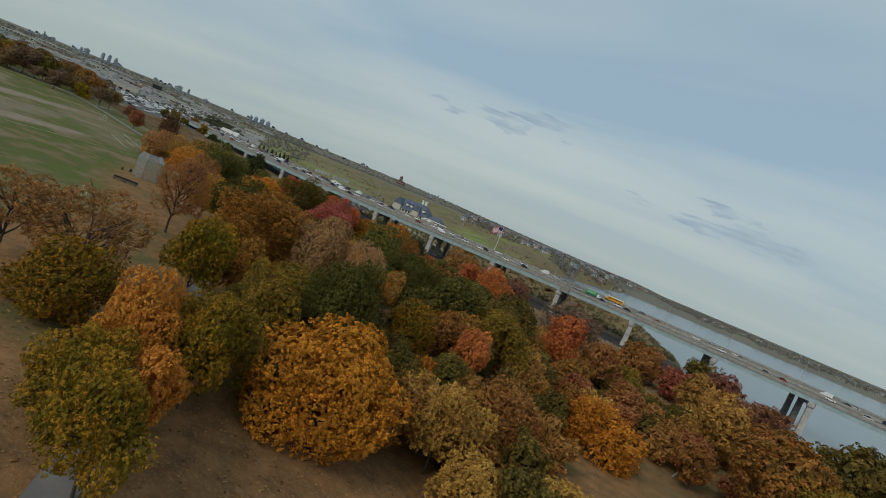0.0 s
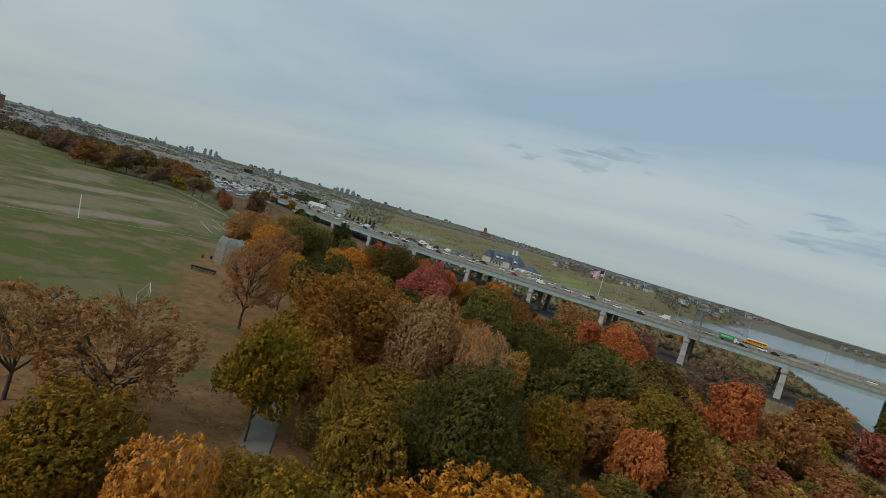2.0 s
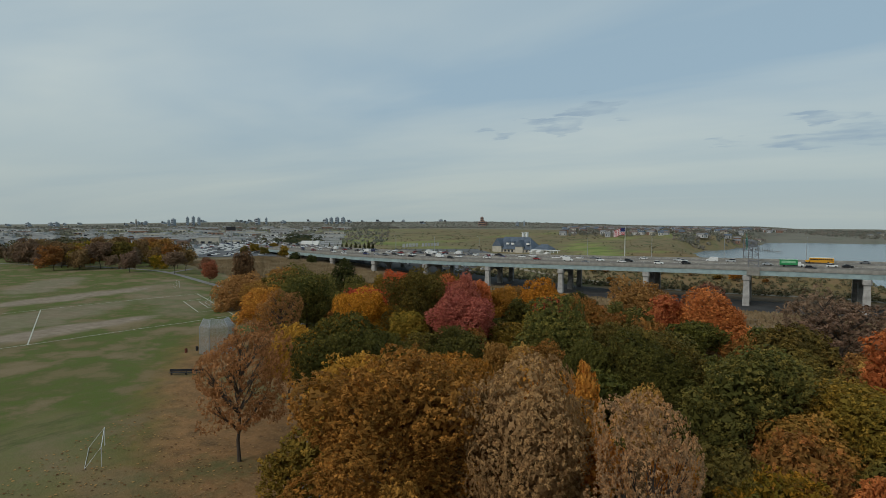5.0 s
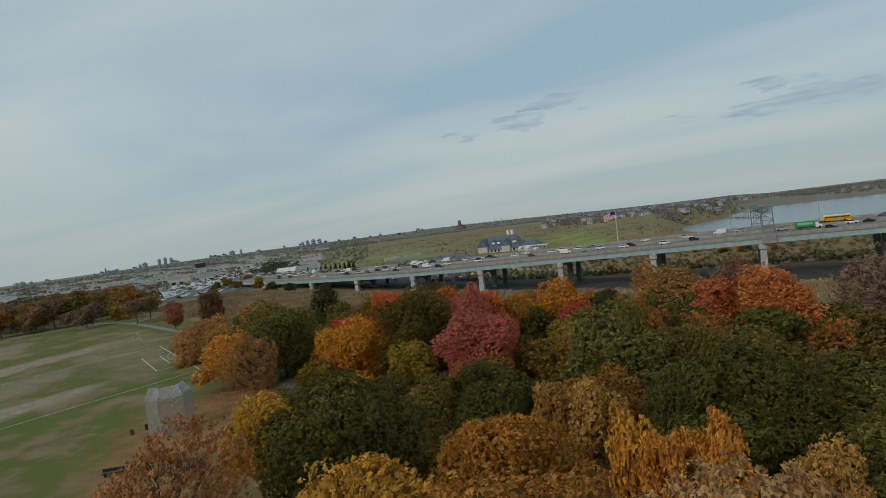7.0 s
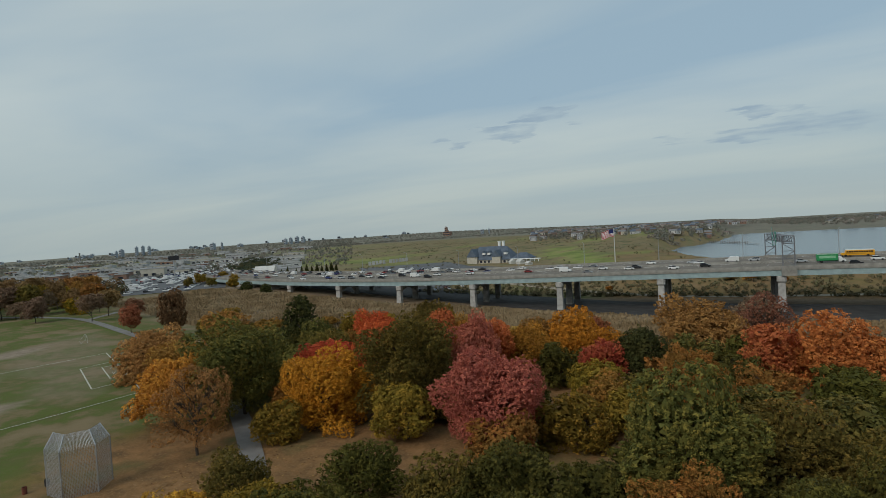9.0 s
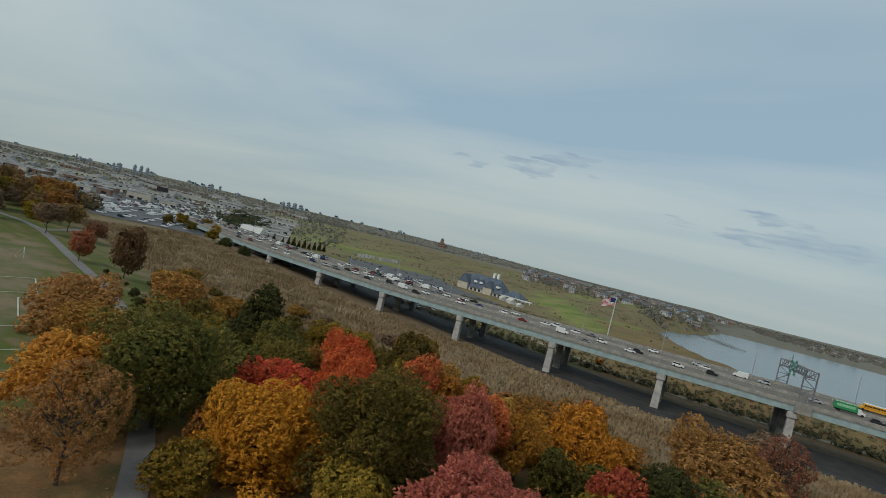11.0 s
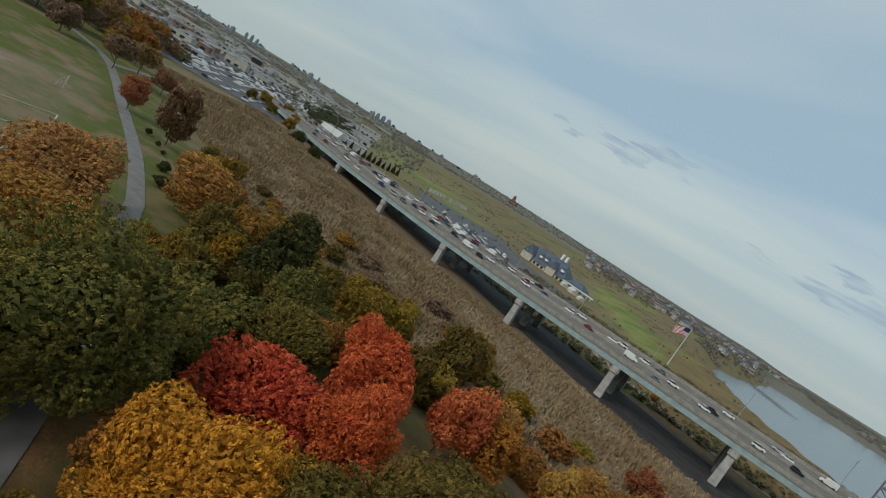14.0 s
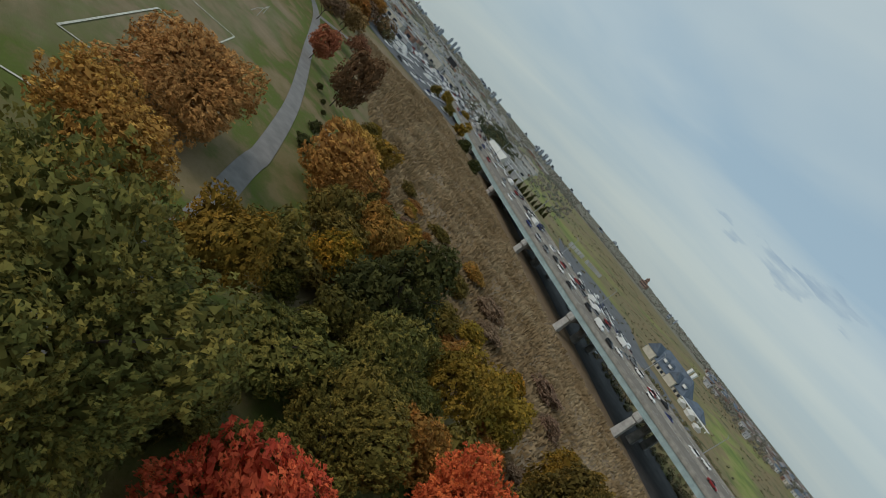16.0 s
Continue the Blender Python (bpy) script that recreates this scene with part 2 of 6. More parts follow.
def blob(x, y, cx, cy, a, b, turn):
    """Soft mask of an ellipse, 1 inside."""
    c, s = math.cos(radians(turn)), math.sin(radians(turn))
    u, v = ((x - cx) * c + (y - cy) * s) / a, (-(x - cx) * s + (y - cy) * c) / b
    d = math.hypot(u, v) + 0.35 * noise.noise(Vector((x / 9, y / 9, 1)))
    return 1 - ease(0.75, 1.15, d)


def zones(x, y):
    """Weights of bare sand, fallen leaves and dry grass, marsh, mown golf green."""
    sand = max(blob(x, y, -141, 233, 7, 30, 4), blob(x, y, -212, 270, 9, 38, 10), 0.55 * blob(x, y, -168, 240, 14, 40, 25), 0.6 * blob(x, y, -265, 285, 12, 40, 50), 0.34 * blob(x, y, -195, 300, 52, 14, 148), 0.3 * blob(x, y, -150, 277, 22, 10, 148))
    line = float(np.interp(y, (150, 197, 225, 250, 272, 320, 560, 660), (-25, -40, -78, -100, -84, -70, -60, -105)))
    litter = ease(line - 10, line + 8, x + 4 * noise.noise(Vector((x / 7, y / 7, 2)))) * (1 - ease(70, 90, x) * 0.3)
    k = ease(park_edge(x) + 14, park_edge(x) + 40, y + 6 * noise.noise(Vector((x / 11, y / 11, 9))))
    by = bridge_y(max(-400, min(250, x)))
    marsh = k * (1 - ease(by + 34, by + 50, y)) * (1 - ease(-330, -380, x))
    green = ease(620, 760, y) * (1 - ease(1250, 1450, y))
    m = noise.noise(Vector((x / 90, y / 45, 4))) + 0.5 * noise.noise(Vector((x / 35, y / 20, 8)))
    golf = 0.8 * green * ease(0.15, 0.5, m)
    golf = max(golf, blob(x, y, -520, 830, 170, 55, 154) * 0.9)
    if -260 < x < -40:
        golf = max(golf, blob(x, y, -155, 800, 210, 26, 111))
    dry = green + ease(by + 46, by + 70, y)
    litter *= (1 - 0.55 * ease(by + 44, by + 62, y)) * (1 - ease(760, 1000, y))
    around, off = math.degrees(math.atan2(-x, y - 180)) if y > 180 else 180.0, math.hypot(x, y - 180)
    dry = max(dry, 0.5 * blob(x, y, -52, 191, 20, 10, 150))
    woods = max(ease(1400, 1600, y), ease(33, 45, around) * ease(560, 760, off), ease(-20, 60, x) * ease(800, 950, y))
    return sand, max(litter, 0), marsh, golf, min(1, dry), woods * (1 - golf)


def ground_material():
    n = Nodes("ground", 0.95, 0, 0.1)
    p = n.position()
    f1, f2, f3 = n.noise(p, 0.05, 7, 0.62), n.noise(p, 0.35, 5, 0.6), n.noise(p, 2.4, 4, 0.7)
    grass = n.ramp(f1, (0.37, (0.19, 0.145, 0.07)), (0.44, (0.115, 0.118, 0.036)), (0.49, (0.10, 0.128, 0.026)), (0.52, (0.13, 0.128, 0.044)), (0.555, (0.19, 0.145, 0.072)), (0.63, (0.24, 0.175, 0.10)))
    grass = n.mix(n.math("MULTIPLY", f3, 0.4), grass, (0.065, 0.075, 0.028))
    sand = n.ramp(f2, (0.3, (0.20, 0.155, 0.11)), (0.7, (0.31, 0.245, 0.18)))
    litter = n.ramp(f2, (0.3, (0.125, 0.075, 0.035)), (0.5, (0.215, 0.117, 0.05)), (0.72, (0.30, 0.16, 0.068)))
    litter = n.mix(n.ramp(f3, (0.5, (0, 0, 0)), (0.75, (1, 1, 1))), litter, (0.31, 0.185, 0.09))
    litter = n.mix(n.ramp(f1, (0.54, (0, 0, 0)), (0.66, (0.8, 0.8, 0.8))), litter, (0.095, 0.10, 0.038))
    marsh = n.ramp(f2, (0.3, (0.17, 0.125, 0.08)), (0.7, (0.25, 0.185, 0.12)))
    golf = n.ramp(n.noise(n.stretch(p, (1, 0.4, 1)), 0.03, 6, 0.65), (0.38, (0.13, 0.17, 0.045)), (0.5, (0.20, 0.23, 0.06)), (0.58, (0.25, 0.24, 0.085)), (0.66, (0.23, 0.18, 0.085)))
    dry = n.ramp(n.noise(p, 0.03, 6, 0.65), (0.36, (0.125, 0.135, 0.055)), (0.46, (0.175, 0.15, 0.076)), (0.55, (0.225, 0.165, 0.092)), (0.64, (0.15, 0.145, 0.063)))
    dry = n.mix(n.ramp(n.noise(n.stretch(p, (1, 0.3, 1)), 0.055, 7, 0.68), (0.47, (0, 0, 0)), (0.57, (0.65, 0.65, 0.65))), dry, (0.20, 0.145, 0.075))
    dry = n.mix(n.ramp(n.noise(n.stretch(p, (1, 0.35, 1)), 0.09, 6, 0.7), (0.55, (0, 0, 0)), (0.62, (0.85, 0.85, 0.85))), dry, (0.075, 0.08, 0.035))
    c = n.mix(n.attribute("dry"), grass, dry)
    c = n.mix(n.attribute("litter"), c, litter)
    c = n.mix(n.attribute("sand"), c, sand)
    # far wood and town floor, in the trees' same pale grey-brown
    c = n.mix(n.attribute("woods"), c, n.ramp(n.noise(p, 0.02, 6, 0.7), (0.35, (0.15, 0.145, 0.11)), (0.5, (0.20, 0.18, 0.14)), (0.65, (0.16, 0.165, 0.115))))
    c = n.mix(n.attribute("golf"), c, golf)
    c = n.mix(n.attribute("marsh"), c, marsh)
    n.set("Base Color", c)
    n.bump(f3, 0.6, 0.15)
    return n.mat


def build_ground():
    xs, ys = spaced(-4200, 4200, -300, 140, 2.5), spaced(-1500, 4800, 110, 520, 2.5)
    verts = [(x, y, ground_z(x, y)) for y in ys for x in xs]
    w = len(xs)
    faces = [(j * w + i, j * w + i + 1, (j + 1) * w + i + 1, (j + 1) * w + i) for j in range(len(ys) - 1) for i in range(w - 1)]
    me = mesh_from("ground", verts, faces, ground_material(), True)
    z = np.array([zones(x, y) for y in ys for x in xs])
    for i, name in enumerate(("sand", "litter", "marsh", "golf", "dry", "woods")):
        at = me.attributes.new(name, "FLOAT", "POINT")
        at.data.foreach_set("value", z[:, i].astype(np.float32))
    tagged(new("ground", me), "rolling ground with worn park lawn, leaf litter and brown marsh", "ground", kind="structure")


build_ground()


def build_water():
    n = Nodes("bay_water", 0.22, 0, 0.5)
    n.set("Base Color", (0.10, 0.14, 0.16, 1))
    n.bump(n.noise(n.stretch(n.position(), (0.6, 0.25, 1)), 0.8, 4), 0.06, 0.2)
    v = [(-70, 330, WATER_Z), (4200, 330, WATER_Z), (4200, 4800, WATER_Z), (-70, 4800, WATER_Z)]
    tagged(new("water", mesh_from("water", v, [(0, 1, 2, 3)], n.mat)), "calm pale grey bay water", "water", kind="structure")


build_water()

# ======== trees ========
RNG = np.random.default_rng(7)


def crown_mesh(name, lobes, clumps, per, size, seed, cone=False, core=True, ragged=0.0):
    """A crown about 1 in radius, from -1 to 1 in height: uneven lobes, each covered by tufts of small leaves with gaps between."""
    g = np.random.default_rng(seed)
    d = g.normal(size=(lobes, 3))
    d /= np.linalg.norm(d, axis=1)[:, None]
    d[:, 2] = np.where(d[:, 2] < -0.5, -d[:, 2], d[:, 2])
    if cone:
        h = g.uniform(-0.9, 0.85, lobes)
        c = np.c_[d[:, :2] / (np.linalg.norm(d[:, :2], axis=1)[:, None] + 1e-6) * (0.75 * (0.95 - h) / 1.8)[:, None], h]
        lr = 0.16 + 0.24 * (0.95 - h) / 1.8
    else:
        c, lr = d * g.uniform(0.45, 0.82 + ragged, lobes)[:, None], g.uniform(0.19, 0.37, lobes)
    c, lr = np.r_[c, [[0, 0, 0.0]]], np.r_[lr, 0.45 if cone else 0.62]
    # tuft centres on the lobes, kept only where they are not buried in another lobe
    want, tc, tn = clumps, [], []
    while want > 0:
        k = g.choice(len(c), want * 3, p=lr**2 / (lr**2).sum())
        u = g.normal(size=(len(k), 3))
        u /= np.linalg.norm(u, axis=1)[:, None]
        p = c[k] + u * lr[k][:, None] * g.uniform(0.84, 1.12, len(k))[:, None]
        depth = (np.linalg.norm(p[:, None] - c[None], axis=2) / lr[None]).min(1)
        ok = (depth > 0.80) & (p[:, 2] > -1.02)
        tc.append(p[ok][:want]), tn.append(u[ok][:want])
        want -= len(tc[-1])
    tc, tn = np.concatenate(tc), np.concatenate(tn)
    n = len(tc) * per
    tr = (g.uniform(0.6, 1.25, len(tc)) * size * 2.1).repeat(per)[:, None]
    cc, cn = tc.repeat(per, 0), tn.repeat(per, 0)
    u = g.normal(size=(n, 3)) + 0.75 * cn + np.array([0, 0, 0.35])
    u /= np.linalg.norm(u, axis=1)[:, None]
    p = cc + u * tr * g.uniform(0.55, 1.1, n)[:, None]
    nrm = u * 0.8 + g.normal(size=(n, 3)) * 0.5 + np.array([0, 0, 0.3])
    nrm /= np.linalg.norm(nrm, axis=1)[:, None]
    side = np.cross(nrm, g.normal(size=(n, 3)))
    side /= np.linalg.norm(side, axis=1)[:, None]
    up = np.cross(nrm, side)
    s = (size * g.uniform(0.6, 1.3, n))[:, None]
    fold = nrm * s * 0.22
    v = np.stack([p - side * s * 0.95 - up * s * 0.68, p - side * s * 0.95 + up * s * 0.68 + fold, p + side * s * 1.05], 1).reshape(-1, 3)
    quads = np.arange(len(v)).reshape(-1, 3)
    tone = g.random(len(tc)).repeat(per * 3)
    if core:
        # larger leaves inside close the view through the crown
        m = max(400, int(1.5 * clumps))
        k = g.choice(len(c), m, p=lr**2 / (lr**2).sum())
        u = g.normal(size=(m, 3))
        u /= np.linalg.norm(u, axis=1)[:, None]
        q = c[k] + u * (lr[k] * g.uniform(0.62, 0.86, m))[:, None]
        w = np.cross(u + g.normal(size=(m, 3)) * 0.3, g.normal(size=(m, 3)))
        w /= np.linalg.norm(w, axis=1)[:, None]
        h = np.cross(u, w)
        big = max(size * 1.9, 2.8 / math.sqrt(m)) * g.uniform(0.8, 1.2, m)[:, None]
        cv = np.stack([q - w * big - h * big * 0.7, q - w * big + h * big * 0.7, q + w * big], 1).reshape(-1, 3)
        cf = np.arange(len(cv)).reshape(-1, 3) + len(v)
        v = np.r_[v, cv]
        # inner leaves share one tone, darker than the average outer tuft
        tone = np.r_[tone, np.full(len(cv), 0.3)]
    else:
        cf = np.zeros((0, 3), int)
    # uneven growth: slow swells and dents over the whole crown
    ph, am = g.uniform(0, 6.28, 6), 0.05 if cone else 0.10
    w = 1 + am * (np.sin(2.6 * v[:, 0] + ph[0]) + np.sin(2.9 * v[:, 1] + ph[1]) + np.sin(2.4 * v[:, 2] + ph[2])) + 0.5 * am * (np.sin(6.1 * v[:, 0] + 3 * v[:, 2] + ph[3]) + np.sin(5.7 * v[:, 1] - 4 * v[:, 2] + ph[4]))
    v = v * w[:, None]
    me = bpy.data.meshes.new(name)
    me.vertices.add(len(v))
    me.vertices.foreach_set("co", v.ravel())
    idx = np.r_[quads.ravel(), cf.ravel()].astype(np.int32)
    me.loops.add(len(idx))
    me.loops.foreach_set("vertex_index", idx)
    sizes = np.r_[np.full(len(quads), 3), np.full(len(cf), 3)].astype(np.int32)
    me.polygons.add(len(sizes))
    me.polygons.foreach_set("loop_start", np.r_[0, np.cumsum(sizes)[:-1]].astype(np.int32))
    me.polygons.foreach_set("loop_total", sizes)
    at = me.attributes.new("tuft", "FLOAT", "POINT")
    at.data.foreach_set("value", tone.astype(np.float32))
    me.materials.append(GREEN)
    me.update(calc_edges=True)
    return me


def tube(bm, a, b, r0, r1, sides=7):
    """A tapered limb from a to b."""
    a, b = Vector(a), Vector(b)
    q = (b - a).to_track_quat("Z", "Y")
    rings = []
    for p, r in ((a, r0), (b, r1)):
        rings.append([bm.verts.new(p + q @ Vector((r * math.cos(t), r * math.sin(t), 0))) for t in (2 * math.pi * i / sides for i in range(sides))])
    for i in range(sides):
        bm.faces.new((rings[0][i], rings[0][(i + 1) % sides], rings[1][(i + 1) % sides], rings[1][i]))


def trunk_mesh(name, seed, limbs=9, twigs=3):
    """A trunk of height 1 with limbs that reach 1 across into the crown."""
    g = random.Random(seed)
    bm = bmesh.new()
    p, r = Vector((0, 0, -0.06)), 0.045
    heights = [0.2, 0.38, 0.55, 0.72, 0.9]
    spine = [p]
    for h in heights:
        q = Vector((g.uniform(-0.04, 0.04), g.uniform(-0.04, 0.04), h))
        tube(bm, spine[-1], q, r, r * 0.78, 8)
        r *= 0.78
        spine.append(q)
    for i in range(limbs):
        h = g.uniform(0.22, 0.75)
        k = max(j for j, s in enumerate(spine) if s.z <= h)
        a = spine[k].lerp(spine[min(k + 1, 5)], 0.5)
        t = 2 * math.pi * (i / limbs + g.uniform(-0.05, 0.05))
        m = a + Vector((math.cos(t) * 0.22, math.sin(t) * 0.22, 0.12))
        e = m + Vector((math.cos(t) * 0.24, math.sin(t) * 0.24, g.uniform(0.08, 0.2)))
        tube(bm, a, m, 0.02, 0.014, 6)
        tube(bm, m, e, 0.014, 0.007, 5)
        for _ in range(twigs):
            s = t + g.uniform(-0.9, 0.9)
            w = m.lerp(e, g.uniform(0.2, 1))
            tube(bm, w, w + Vector((math.cos(s) * 0.2, math.sin(s) * 0.2, g.uniform(0.06, 0.22))), 0.007, 0.002, 4)
    me = bpy.data.meshes.new(name)
    bm.to_mesh(me)
    bm.free()
    me.materials.append(BARK)
    return me


TRUNKS = [trunk_mesh("trunk", s) for s in range(4)]
TWIGGY = [trunk_mesh("trunk", 20 + s, 16, 9) for s in range(3)]
GRAND = [crown_mesh("crown", 56, 5000, 11, 0.0138, 25 + s) for s in range(3)]
BIG = [crown_mesh("crown", 40, 2100, 11, 0.0208, 30 + s) for s in range(3)]
FILL = [crown_mesh("crown", 17, 330, 9, 0.05, 140 + s) for s in range(4)]
FINE = [crown_mesh("crown", 30, 900, 10, 0.0315, 40 + s) for s in range(4)]
DENSE = [crown_mesh("crown", 25, 480, 10, 0.044, 60 + s) for s in range(5)]
FAR = [crown_mesh("crown", 16, 130, 9, 0.10, 80 + s) for s in range(4)]
SPARSE = [crown_mesh("crown", 60, 1250, 10, 0.026, 100 + s, False, False, 0.15) for s in range(4)]
SPRAY = [crown_mesh("crown", 70, 3300, 10, 0.0165, 110 + s, False, False, 0.12) for s in range(2)]
CONE = [crown_mesh("crown", 46, 800, 11, 0.036, 120 + s, True) for s in range(2)]


def in_colour(ob, mat):
    ob.material_slots[0].link = "OBJECT"
    ob.material_slots[0].material = mat
    return ob


def plant(x, y, height, radius, mat, sparse=False, cone=False, far=False, fill=False, low=0.10, grand=False, tall=False):
    """A tree with its foot on the ground; its crown reaches up to the height."""
    z = ground_z(x, y)
    g = random.Random(int(x * 13.7 + y * 7.1))
    # trees beside the line of flight get the finest leaves
    k = min(1, max(0, ((66 - x) * 130 + (y - 116) * 149) / (130**2 + 149**2)))
    bulk = radius / max(45, math.hypot(x - 66 + 130 * k, y - 116 - 149 * k))
    root = new("tree")
    root.location = (x, y, z - 0.05)
    root.empty_display_size = 0.5
    colour = mat.name.replace("leaves_", "").replace("_", " ")
    if cone:
        what = "%s narrow conical tree beside the marsh" % colour
    elif sparse:
        what = "half-bare tree with thin %s autumn leaves" % colour
    else:
        what = "%s broadleaf tree with a full rounded crown" % colour
    tagged(root, what, "tree", "trees of the park")
    tr = new("trunk", g.choice(TWIGGY if sparse else TRUNKS))
    tr.parent = root
    tr.scale = (radius * 1.05, radius * 1.05, height * 0.88) if sparse else (radius * 0.78, radius * 0.78, height * 0.70)
    tr.rotation_euler[2] = g.uniform(0, 6.28)
    half = max(height * (1 - low) / 2 if tall or cone else min(height * (1 - low) / 2, 1.32 * radius), 0.86 * radius)
    crown = new("crown", g.choice(CONE if cone else SPRAY if sparse and bulk > 0.09 else SPARSE if sparse else FAR if far else (FINE if bulk > 0.10 else DENSE if bulk > 0.06 else FILL) if fill else GRAND if grand or bulk > 0.185 else BIG if bulk > 0.097 else FINE if bulk > 0.058 else DENSE))
    crown.parent = root
    crown.location = (0, 0, height - half * 1.0)
    crown.scale = (radius, radius * g.uniform(0.9, 1.08), half)
    crown.rotation_euler[2] = g.uniform(0, 6.28)
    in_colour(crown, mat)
    return root
# the trees that stand out, from the marsh side to the park side
plant(4, 407, 12.4, 10, DUSK)
plant(-43.8, 392.3, 7.7, 5.1, BRICK)
plant(6.7, 385.7, 16.8, 7.7, MAROON, sparse=True)
plant(69.6, 353.8, 16.3, 11.0, RUST)
plant(40.1, 352.4, 18.0, 11.0, DUSK, sparse=True)
plant(-86.1, 350.7, 16.7, 7.2, OLIVE)
plant(-103.7, 350, 9.5, 6, OLIVEGOLD)
plant(88, 350, 13, 9.4, CRIMSON)
plant(-10, 347, 19.5, 13, RUSTOAK)
plant(44.3, 346.0, 16.3, 11.0, DUSK, sparse=True)
plant(-83.5, 341, 16.5, 5.6, MOSS)
plant(-41.8, 339.5, 13.2, 6.9, RUSTOLIVE)
plant(-98.0, 339.0, 13.0, 6.2, OLIVE)
plant(-210, 332, 10.4, 4.2, CRIMSON)
plant(-187, 333.5, 16.5, 5.2, MAHOGANY, tall=True, low=0.02)
plant(-51.5, 331.2, 9.9, 4.9, COPPER)
plant(-44.5, 330.7, 11.2, 6.7, RUSTOLIVE)
plant(67, 330, 8, 8.8, OLIVE)
plant(-155.7, 329.8, 11.8, 6.1, OLIVE)
plant(-97, 324, 12.2, 5.5, OLIVE)
plant(98, 395, 17, 9, MOSS)
plant(-152, 323.5, 10.2, 5, COPPER)
plant(-66.2, 323.0, 10.5, 4.7, COPPER)
plant(-79.4, 320.5, 10.5, 3.5, MOSS)
plant(-61, 320, 9.5, 4.5, OLIVEGOLD)
plant(-33, 319, 11.8, 8.3, GOLD)
plant(-126, 318, 9.5, 5.5, RUSTOLIVE)
plant(3.5, 316, 10.4, 5.4, RED)
plant(-106, 312.5, 17.2, 8.6, DEEPGREEN, cone=True, low=0.04)
plant(-67, 314, 11.8, 4.6, SCARLETOR)
plant(15, 314, 12.6, 9.4, RUSTRED)
plant(110.5, 313.4, 18.4, 8.4, MAROON)
plant(-133.5, 313, 10.8, 7, COPPER)
plant(-87.0, 309.0, 8.5, 4.4, RUSTOLIVE)
plant(-113.6, 307.4, 6.8, 4.5, YELGREEN)
plant(-41, 307, 12.2, 5.6, OLIVEGOLD)
plant(-94.9, 306, 10.6, 6.2, DARKGREEN)
plant(-77, 305, 15.2, 7.2, SCARLET)
plant(-24.5, 303, 9.6, 5, RED)
plant(-18, 304.5, 11.6, 5.4, DEEPGREEN)
plant(-100.5, 304, 8, 4.8, GREEN)
plant(-47.0, 301.0, 13.0, 5.5, SCARLETOR)
plant(-86, 297.5, 10.2, 6.4, MOSS)
plant(-46, 293, 16.8, 5.4, PINKRED, tall=True)
plant(-67.5, 291.5, 13, 5.4, SCARLET)
plant(-83.0, 288.0, 8.0, 4.5, MOSS)
plant(-130.4, 286.1, 13.4, 9.3, OAKTAN)
plant(-101, 285.5, 12.5, 4.2, OLIVE)
plant(-75.5, 285.5, 10.6, 6.8, SCARLET)
plant(47, 288, 17, 6.2, RUSTRED)
plant(60, 294, 16, 6.4, BRICK)
plant(-54, 279, 17, 9.8, MOSS, grand=True)
plant(31.8, 281.3, 15.2, 7.8, MOSS)
plant(-7.9, 278.5, 14.9, 5.1, RUSTOLIVE)
plant(-34.8, 273, 13.2, 8.8, PINKRED, grand=True)
plant(-66, 271.5, 11.6, 9.0, GOLD, grand=True)
plant(-84.5, 271.5, 16.4, 10.8, DARKGREEN, grand=True)
plant(-109.2, 276.4, 11.6, 5.9, COPPER)
plant(92.1, 269.5, 19.5, 8.6, COPPER)
plant(31.6, 269, 13.2, 6.8, MOSS)
plant(1.5, 266, 10.5, 7.2, MOSS)
plant(-91, 261.5, 13.4, 7.4, AMBER)
plant(105, 360, 17.5, 9, MAROON)
plant(91, 319, 17.8, 8, RUST)
plant(104, 301, 15.5, 8, RUSTOLIVE)
plant(-76.5, 254.5, 11.4, 5.5, BROWN, sparse=True, low=0.05)
plant(12.6, 259.5, 11.8, 7.1, MOSS)
plant(-7.7, 258, 14.8, 7.3, DARKGREEN)
plant(31.0, 256.0, 12.0, 6.0, MOSS)
plant(116.1, 252.4, 23.9, 11.0, MOSS)
plant(3.0, 251.0, 10.5, 6.0, GREEN)
plant(32.5, 249.4, 12.8, 8.5, OLIVE)
plant(-7.0, 249.0, 10.0, 5.5, RUSTOLIVE)
plant(10.2, 248.3, 12.5, 8.5, GREEN)
plant(-23.2, 246.8, 12, 6.2, GREEN)
plant(100.0, 244.4, 21.2, 9.8, RUSTOLIVE)
plant(23.3, 242, 15.6, 8.4, DARKGREEN)
plant(46.3, 242, 12.4, 8.4, COPPER)
plant(-6.8, 239.5, 10.6, 4.2, COPPER)
plant(39.7, 241, 15.8, 8, OLIVE)
plant(106.6, 238.4, 17.7, 8.1, OLIVE)
plant(64.5, 238, 12.5, 10.6, GOLD)
plant(-41, 223.5, 12.8, 5.2, OLIVEGOLD)
plant(12.5, 227.8, 10.0, 3.3, COPPER)
plant(-11, 226.5, 11.4, 8, OLIVEGOLD, grand=True)
plant(37.1, 221.5, 13.2, 4.3, RUSTRED)
plant(-26.5, 222.5, 14.2, 8.4, GREEN, grand=True)
plant(27.5, 212, 12, 5, YELGREEN)
plant(19.8, 207.5, 13, 2.1, ORANGE)
plant(-13.5, 207, 14.5, 6.5, OLIVEGOLD)
plant(36.9, 207.0, 9.6, 6.2, MOSS)
plant(14.3, 206.5, 13, 2.4, ORANGE)
plant(52.3, 206, 12.2, 7.4, RUST)
